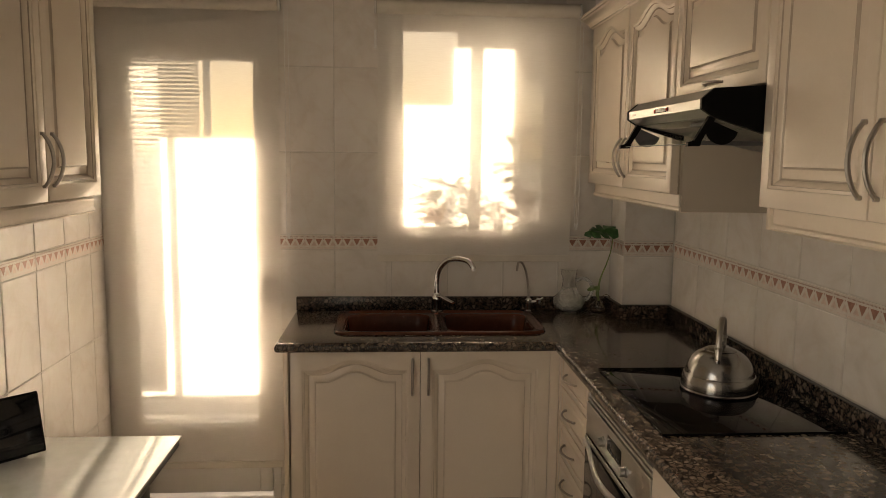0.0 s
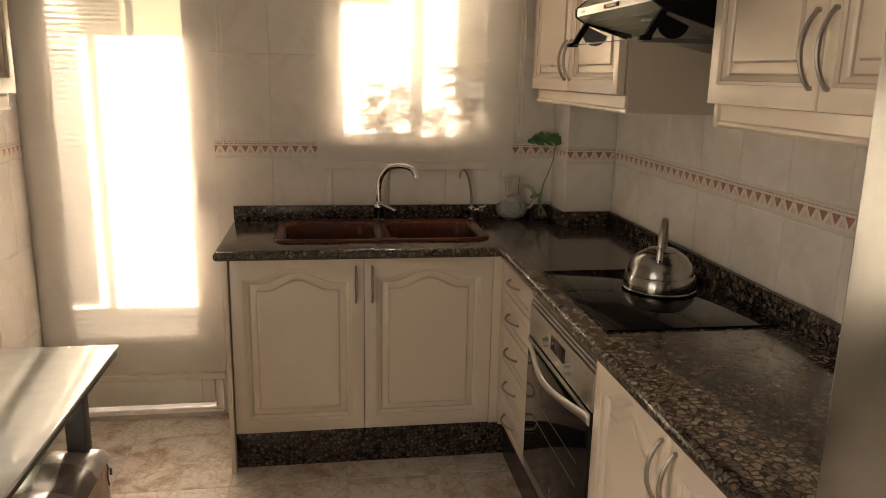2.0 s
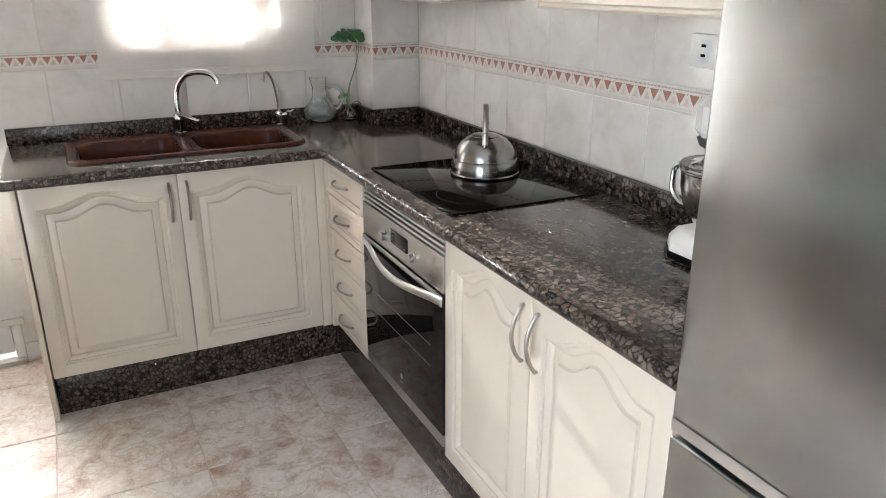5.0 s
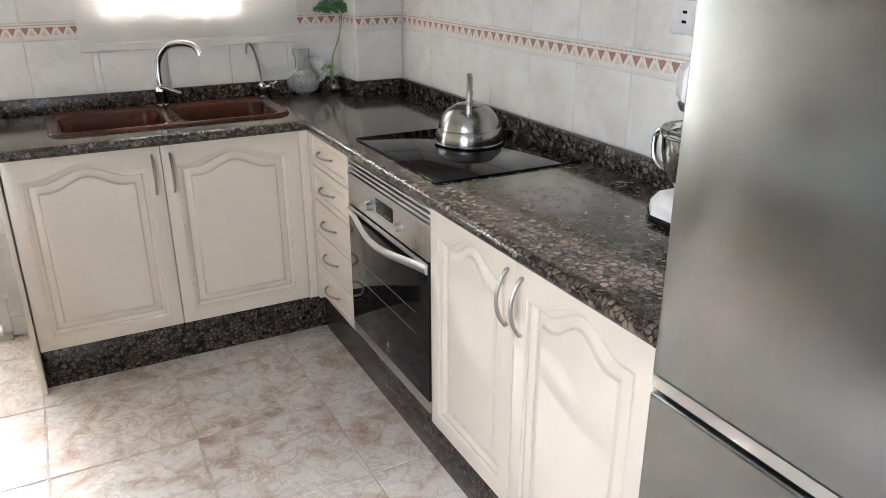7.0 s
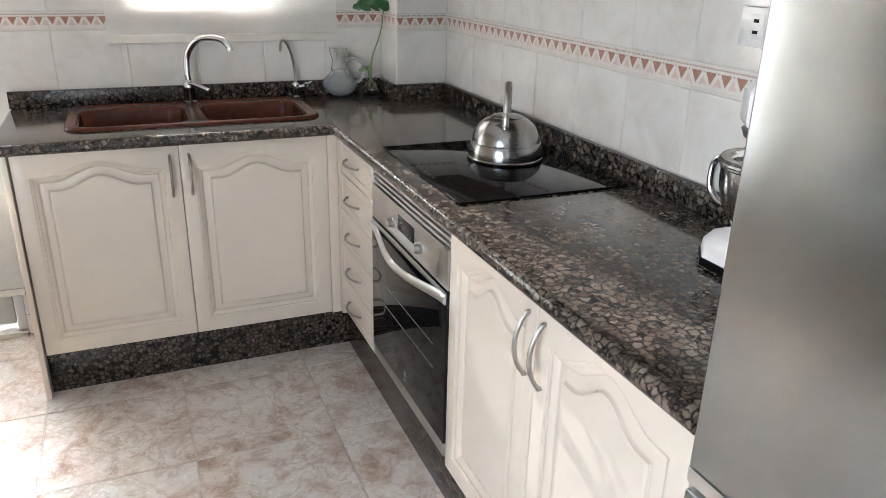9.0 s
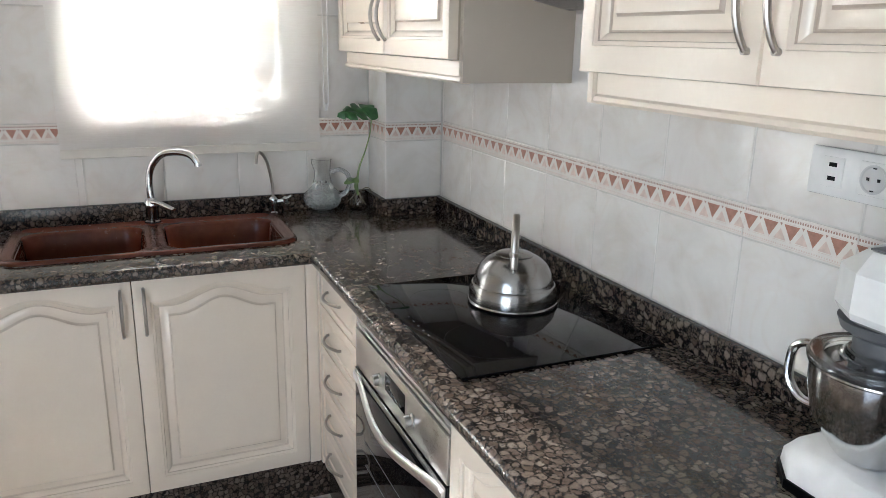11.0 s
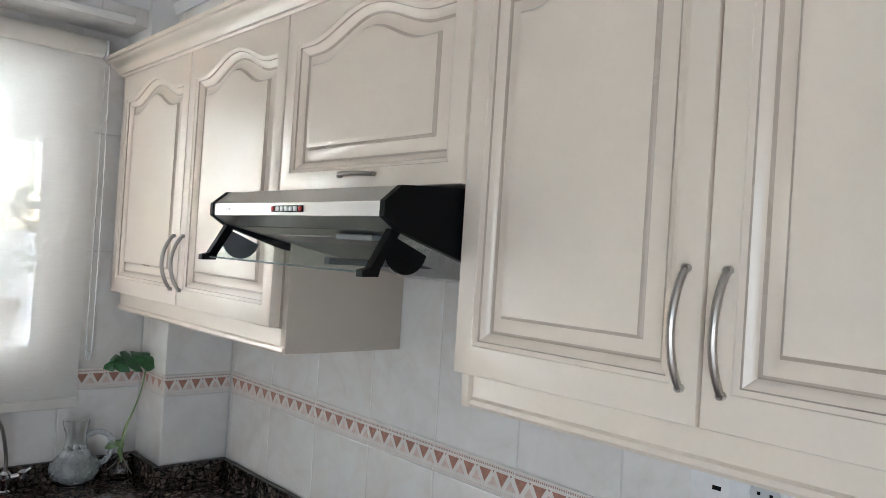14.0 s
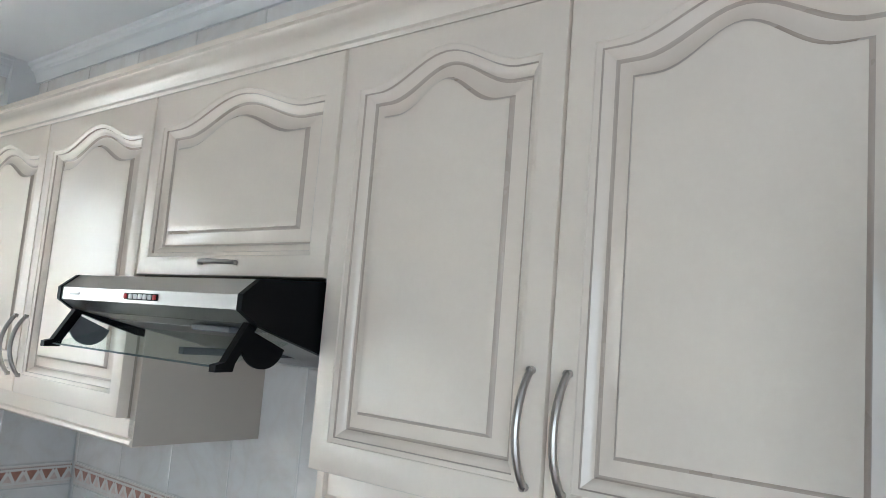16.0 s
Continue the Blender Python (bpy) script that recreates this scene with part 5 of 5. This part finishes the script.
def roller_blind(at, x0, x1, y, z0, z1, label, chain_x, chain_z):
    u = thing("roller_blind", at, label, "blind", "roller blinds")
    bm = bmesh.new()
    nx, nz = 8, 40
    g = [[bm.verts.new((x0 + (x1 - x0) * i / nx, y + 0.0035 * math.sin(3.1 * i / nx + 2.0 * j / nz) * (1 - j / nz), z0 + 0.022 + (z1 - z0 - 0.022) * j / nz)) for j in range(nz + 1)] for i in range(nx + 1)]
    for i in range(nx):
        for j in range(nz):
            bm.faces.new((g[i][j], g[i + 1][j], g[i + 1][j + 1], g[i][j + 1]))
    part("fabric", bm, FABRIC, u, "off-white translucent screen fabric", smooth=80)
    bm = bmesh.new()
    prof = [(-0.007, 0.0), (-0.005, -0.002), (0.005, -0.002), (0.007, 0.0), (0.006, 0.028), (-0.006, 0.028)]
    loft(bm, [[(x, y + o, z0 + zz) for o, zz in prof] for x in (x0, x1)], True, True)
    part("bottom_bar", bm, painted("blind_hem", (0.70, 0.66, 0.60), 0.8, 0.04, 20, 400, 0.3), u, "fabric-covered bottom bar")
    bm = bmesh.new()
    rr = 0.029
    loft(bm, [[(x, y - 0.018 + rr * math.cos(2 * math.pi * k / 28), z1 + 0.004 + rr * math.sin(2 * math.pi * k / 28)) for k in range(28)] for x in (x0 - 0.004, x1 + 0.004)], True, True)
    part("roll", bm, painted("blind_roll", (0.70, 0.66, 0.60), 0.8, 0.04, 20, 400, 0.3), u, "rolled-up fabric")
    for x in (x0 - 0.014, x1 + 0.006):
        bm = bmesh.new()
        loft(bm, [[(xx, y - 0.018 + q * math.cos(2 * math.pi * k / 24), z1 + 0.004 + q * math.sin(2 * math.pi * k / 24)) for k in range(24)] for xx, q in ((x, 0.026), (x + 0.001, 0.0305), (x + 0.007, 0.0305), (x + 0.008, 0.026))], True, True)
        part("bracket", bm, WHITE_PLASTIC, u, "white round end bracket")
    bm = bmesh.new()
    a = (chain_x - 0.008, y - 0.006)
    b = (chain_x + 0.010, y - 0.004)
    pts = [(a[0], a[1], z1), (a[0] + 0.001, a[1], (z1 + chain_z) / 2), (a[0], a[1], chain_z + 0.03)]
    pts = curve(pts + [(a[0] + 0.003, a[1], chain_z + 0.008), (chain_x + 0.001, y - 0.005, chain_z), (b[0] - 0.003, b[1], chain_z + 0.008), (b[0], b[1], chain_z + 0.03), (b[0] + 0.001, b[1], (z1 + chain_z) / 2), (b[0] - 0.004, b[1], z1)], 60)
    tube(bm, pts, 0.0016, 6)
    for p in pts[::2]:
        lathe(bm, [(0.0003, -0.0022), (0.0023, 0), (0.0003, 0.0022)], p, 6)
    part("chain", bm, WHITE_PLASTIC, u, "white beaded pull chain")
    box_w = boxed((chain_x - 0.004, y - 0.009, chain_z - 0.022), (chain_x + 0.006, y - 0.001, chain_z + 0.004), 0.002)
    part("chain_weight", box_w, WHITE_PLASTIC, u)
    return u


roller_blind((0.455, 3.37, 1.13), 0.022, 0.889, 3.384, 1.135, 2.228, "off-white translucent roller blind, lowered over the window", 0.913, 1.300)
roller_blind((-0.77, 3.37, 0.19), -1.158, -0.402, 3.370, 0.188, 2.225, "off-white translucent roller blind, lowered over the door", -0.366, 1.255)
bm = boxed((0.006, 3.388, 2.06), (0.018, 3.399, 2.14), 0.002)
tagged(new("wall_sensor", finish(bm, "wall_sensor", WHITE_PLASTIC)), "small white box on the tiles beside the blind", "sensor")

# ---- outside ----
bm = boxed((-400, YB + TH, -0.3), (400, 800, -0.02))
structure("ground", bm, TERRACE, "pale paved terrace and open ground outside", "ground")
# added blockers outside that cut the sun into patches on the blinds
blockers = thing("sun_blockers", (-0.6, 4.65, -0.02), "pale boards and slats added to shape the sun on the blinds", "canopy")
part("fascia", boxed((-1.75, 4.60, 2.28), (-1.4205, 4.72, 2.66), 0.01), RENDER, blockers)
part("fascia", boxed((-0.4395, 4.60, 2.48), (0.205, 4.72, 2.86), 0.01), RENDER, blockers)
part("fascia", boxed((0.48, 4.60, 2.06), (1.6, 4.72, 2.86), 0.01), RENDER, blockers)
part("post", boxed((-1.018, 4.60, 1.161), (-0.985, 4.64, 2.279), 0.003), RENDER, blockers)


def sun_slats(x0, x1, z0, z1, pitch, low, high):
    """Level slats added to dim the sun between z0 and z1; low and high are the closed shares at the bottom and the top.
    """
    n = int(round((z1 - z0) / pitch))
    for k in range(n):
        z = z0 + k * pitch
        h = pitch * (low + (high - low) * k / n)
        part("slat", boxed((x0, 4.605, z), (x1, 4.613, z + h)), RENDER, blockers)


sun_slats(-1.42, -1.0455, 1.165, 2.66, 0.024, 0.80, 0.55)
sun_slats(-1.045, -0.44, 2.285, 2.66, 0.024, 0.80, 0.86)
sun_slats(-1.45, -0.40, 0.0, 1.16, 0.032, 0.84, 0.84)
sun_slats(0.50, 1.02, 1.05, 2.06, 0.0135, 0.75, 0.55)


def pot_plant(at, size, n, seedv, label):
    p = thing("potted_plant", at, label, "plant", "plants on the outer sill")
    x, y, z = at
    bm = bmesh.new()
    lathe(bm, [(0.001, 0.0005), (0.035 * size, 0.0005), (0.050 * size, 0.075 * size), (0.054 * size, 0.078 * size), (0.054 * size, 0.090 * size), (0.046 * size, 0.090 * size), (0.044 * size, 0.08 * size), (0.001, 0.08 * size)], at, 24, True, True)
    part("pot", bm, TERRACOTTA, p)
    rr = random.Random(seedv)
    bm = bmesh.new()
    for k in range(n):
        a = rr.uniform(0, 6.283)
        t = rr.uniform(0.15, 1.0)
        root = Vector((x, y, z + 0.08 * size))
        tip = root + Vector((math.cos(a) * 0.10 * size * t, math.sin(a) * 0.05 * size * t, 0.05 + 0.17 * size * rr.uniform(0.2, 1)))
        tube(bm, [root, (root + tip) / 2 + Vector((0, 0, 0.01)), tip], 0.0016, 5)
        leaf(bm, tip, (math.cos(a) * 0.8, math.sin(a) * 0.4, rr.uniform(-.2, .5)), (-math.cos(a) * .3, -0.2, 1), 0.05 * size * rr.uniform(.7, 1.4), 0.016 * size, False, 0.3, k)
    part("foliage", bm, LEAF, p)


pot_plant((0.285, 3.68, WIN_Z0 + 0.025), 1.25, 60, 1, "bushy green pot plant on the outer window sill")
pot_plant((0.52, 3.68, WIN_Z0 + 0.025), 1.0, 34, 2, "low green pot plant on the outer window sill")
pot_plant((0.69, 3.70, WIN_Z0 + 0.025), 1.9, 34, 3, "tall leafy pot plant on the outer window sill")

# ---- tiles, last ----
TILE_CACHE = {}


def lay(parent, name, frame_m, regions, us, vs, mat, gap, skip=()):
    """Cuts the joint grid us x vs to the regions and sets one tile in each cell. frame_m: u, v and the outward way to the room."""
    for i in range(len(us) - 1):
        for j in range(len(vs) - 1):
            if (j in skip):
                continue
            for (a0, a1, b0, b1) in regions:
                u0, u1 = max(us[i] + gap / 2, a0), min(us[i + 1] - gap / 2, a1)
                v0, v1 = max(vs[j] + gap / 2, b0), min(vs[j + 1] - gap / 2, b1)
                if u1 - u0 < 0.008 or v1 - v0 < 0.008:
                    continue
                key = (mat.name, round(u1 - u0, 4), round(v1 - v0, 4))
                me = TILE_CACHE.get(key)
                if me is None:
                    w, h, e = (u1 - u0) / 2, (v1 - v0) / 2, 0.0022
                    bm = bmesh.new()
                    steps = ((0.0, -GR), (0.0, -0.0017), (e * 0.5, -0.0007), (e * 1.2, -0.0002), (e * 2.2, 0.0)) if mat is WALL_TILE else ((0.0, -GR), (0.0, -e * .7), (e, 0.0))
                    loft(bm, [[(d - w, d - h, z), (w - d, d - h, z), (w - d, h - d, z), (d - w, h - d, z)] for d, z in steps], False, True)
                    me = TILE_CACHE[key] = finish(bm, name, mat, 30)
                ob = new(name, me)
                ob.matrix_world = frame_m @ Matrix.Translation(((u0 + u1) / 2, (v0 + v1) / 2, 0))
                ob.parent = parent


BORDER_CACHE = {}
BZ0, BZ1 = 1.183, 1.248


def border_mesh(w):
    key = round(w, 4)
    if key in BORDER_CACHE:
        return BORDER_CACHE[key]
    h = BZ1 - BZ0 - 0.002
    bm = bmesh.new()
    def quad(u0, v0, u1, v1, z, m):
        f = bm.faces.new([bm.verts.new(p) for p in ((u0, v0, z), (u1, v0, z), (u1, v1, z), (u0, v1, z))])
        f.material_index = m
    def tri(a, b, c, z, m):
        f = bm.faces.new([bm.verts.new((*p, z)) for p in (a, b, c)])
        f.material_index = m
    e = 0.0012
    loft(bm, [[(-w / 2, -h / 2, -GR), (w / 2, -h / 2, -GR), (w / 2, h / 2, -GR), (-w / 2, h / 2, -GR)],
              [(-w / 2, -h / 2, 0), (w / 2, -h / 2, 0), (w / 2, h / 2, 0), (-w / 2, h / 2, 0)],
              [(-w / 2 + e, -h / 2 + e, 0.001), (w / 2 - e, -h / 2 + e, 0.001), (w / 2 - e, h / 2 - e, 0.001), (-w / 2 + e, h / 2 - e, 0.001)]], False, True)
    pitch = 0.0446
    z1 = 0.0014
    top, low = h / 2 - 0.0160, -h / 2 + 0.0180
    # beaded lines above and below
    nb = max(1, int(w / 0.0052))
    for k in range(nb):
        u = -w / 2 + (k + 0.5) * w / nb
        quad(u - 0.0015, h / 2 - 0.0098, u + 0.0015, h / 2 - 0.0056, z1, 3)
        quad(u - 0.0011, -h / 2 + 0.0062, u + 0.0011, -h / 2 + 0.0092, z1, 2)
    quad(-w / 2 + 0.002, h / 2 - 0.0046, w / 2 - 0.002, h / 2 - 0.0040, z1, 2)
    quad(-w / 2 + 0.002, -h / 2 + 0.0036, w / 2 - 0.002, -h / 2 + 0.0042, z1, 2)
    n = max(1, round(w / pitch))
    p = w / n
    tall = top - low
    for k in range(n):
        c = -w / 2 + (k + 0.32) * p
        half = p * 0.36
        tri((c - half, top), (c, low), (c + half, top), z1, 1)
        d = c + p / 2
        tri((d - half * 0.80, low - 0.001), (d + half * 0.80, low - 0.001), (d, low + tall * 0.68), z1, 2)
        tri((d - 0.0030, top + 0.0012), (d, top - 0.0045), (d + 0.0030, top + 0.0012), z1, 3)
        for q in (-1, 1):
            quad(c + q * p * 0.02 - 0.0004, low - 0.0035, c + q * p * 0.02 + 0.0004, low - 0.0005, z1, 2)
        quad(d - half * 0.85, low - 0.0034, d + half * 0.85, low - 0.0028, z1, 2)
        quad(c - half * 0.9, top + 0.0018, c + half * 0.9, top + 0.0023, z1, 2)
    bmesh.ops.recalc_face_normals(bm, faces=[f for f in bm.faces if len(f.verts) == 4 and f.material_index == 0])
    for f in bm.faces:
        f.normal_update()
        if f.material_index and f.normal.z < 0:
            f.normal_flip()
    me = bpy.data.meshes.new("border_tile")
    bm.to_mesh(me)
    bm.free()
    for m in (BORDER, BORDER_DARK, BORDER_PALE, BORDER_LINE):
        me.materials.append(m)
    BORDER_CACHE[key] = me
    return me


def lay_border(parent, frame_m, us, lo, hi):
    for a, b in zip(us, us[1:]):
        u0, u1 = max(a + 0.0008, lo), min(b - 0.0008, hi)
        if u1 - u0 < 0.02:
            continue
        ob = new("border_tile", border_mesh(u1 - u0))
        ob.matrix_world = frame_m @ Matrix.Translation(((u0 + u1) / 2, (BZ0 + BZ1) / 2, 0))
        ob.parent = parent


def grid(anchor, pitch, lo, hi):
    k = math.floor((lo - anchor) / pitch)
    out = []
    while anchor + k * pitch < hi + pitch:
        out.append(anchor + k * pitch)
        k += 1
    return out


RH = 0.3655
ZS = [BZ0 - RH * 4, BZ0 - RH * 3, BZ0 - RH * 2, BZ0 - RH, BZ0, BZ1, BZ1 + RH, BZ1 + 2 * RH, BZ1 + 3 * RH]
SKIP = (4,)
FACE_E = Matrix(((0, 0, -1, XR), (-1, 0, 0, 0), (0, 1, 0, 0), (0, 0, 0, 1)))         # u = -y
FACE_W = Matrix(((0, 0, 1, XL), (1, 0, 0, 0), (0, 1, 0, 0), (0, 0, 0, 1)))           # u = y
FACE_N = Matrix(((1, 0, 0, 0), (0, 0, -1, YB), (0, 1, 0, 0), (0, 0, 0, 1)))          # u = x
FACE_CN = Matrix(((1, 0, 0, 0), (0, 0, -1, 3.20), (0, 1, 0, 0), (0, 0, 0, 1)))
FACE_CW = Matrix(((0, 0, -1, 1.083), (-1, 0, 0, 0), (0, 1, 0, 0), (0, 0, 0, 1)))
FACE_B = Matrix(((0, 0, -1, 1.05), (-1, 0, 0, 0), (0, 1, 0, 0), (0, 0, 0, 1)))
FACE_S = Matrix(((1, 0, 0, 0), (0, 0, -1, 3.235 - GR), (0, 1, 0, 0), (0, 0, 0, 1)))

uE = grid(-1.955, 0.2455, -3.2, -0.88)
lay(wall_right, "tile", FACE_E, [(-3.1985, -0.9, UZ + 0.001, 1.80)], uE, ZS, WALL_TILE, 0.0042, SKIP)
lay_border(wall_right, FACE_E, uE, -3.1985, -0.9)
uN = grid(-0.168, 0.2525, -0.42, 1.083)
lay(wall_back, "tile", FACE_N, [(DOOR_X1 + 0.002, WIN_X0, 0.0, 2.288), (WIN_X0 + 0.0001, WIN_X1, UZ - 0.05, WIN_Z0), (WIN_X1 + 0.0001, 1.0815, UZ - 0.05, 2.288)], uN, ZS, WALL_TILE, 0.0042, SKIP)
lay_border(wall_back, FACE_N, uN, DOOR_X1 + 0.002, 1.0815)
lay(column, "tile", FACE_CN, [(1.0845, 1.2985, UZ + 0.001, 2.1)], [1.06, 1.31], ZS, WALL_TILE, 0.0042, SKIP)
lay_border(column, FACE_CN, [1.06, 1.31], 1.0845, 1.2985)
lay(column, "tile", FACE_CW, [(-3.3985, -3.2015, UZ + 0.001, 2.238)], [-3.42, -3.18], ZS, WALL_TILE, 0.0042, SKIP)
lay_border(column, FACE_CW, [-3.42, -3.18], -3.3985, -3.2015)
uW = grid(2.755, 0.2385, 0.7, 3.40)
lay(wall_left, "tile", FACE_W, [(0.7, YB - 0.002, 0.0, 1.47)], uW, ZS, WALL_TILE, 0.0042, SKIP)
lay_border(wall_left, FACE_W, uW, 0.7, YB - 0.002)
lay(bulkhead, "tile", FACE_B, [(-3.2, -0.7, 2.105, ZC - 0.002)], grid(-2.65, 0.2475, -3.2, -0.7), [1.98, 2.46], WALL_TILE, 0.0042)
lay(shutter_box, "tile", FACE_S, [(XL + 0.002, 0.973, 2.294, ZC - 0.002)], uN[:1] + grid(-0.168, 0.2525, XL, 1.0), [2.2, 2.46], WALL_TILE, 0.0042)

FACE_F = Matrix.Identity(4)
lay(floor, "floor_tile", FACE_F, [(XL, XR, YF, YB - 0.001)], grid(0.125, 0.4425, XL, XR), grid(2.754, 0.4345, YF, YB), FLOOR_TILE, 0.004)
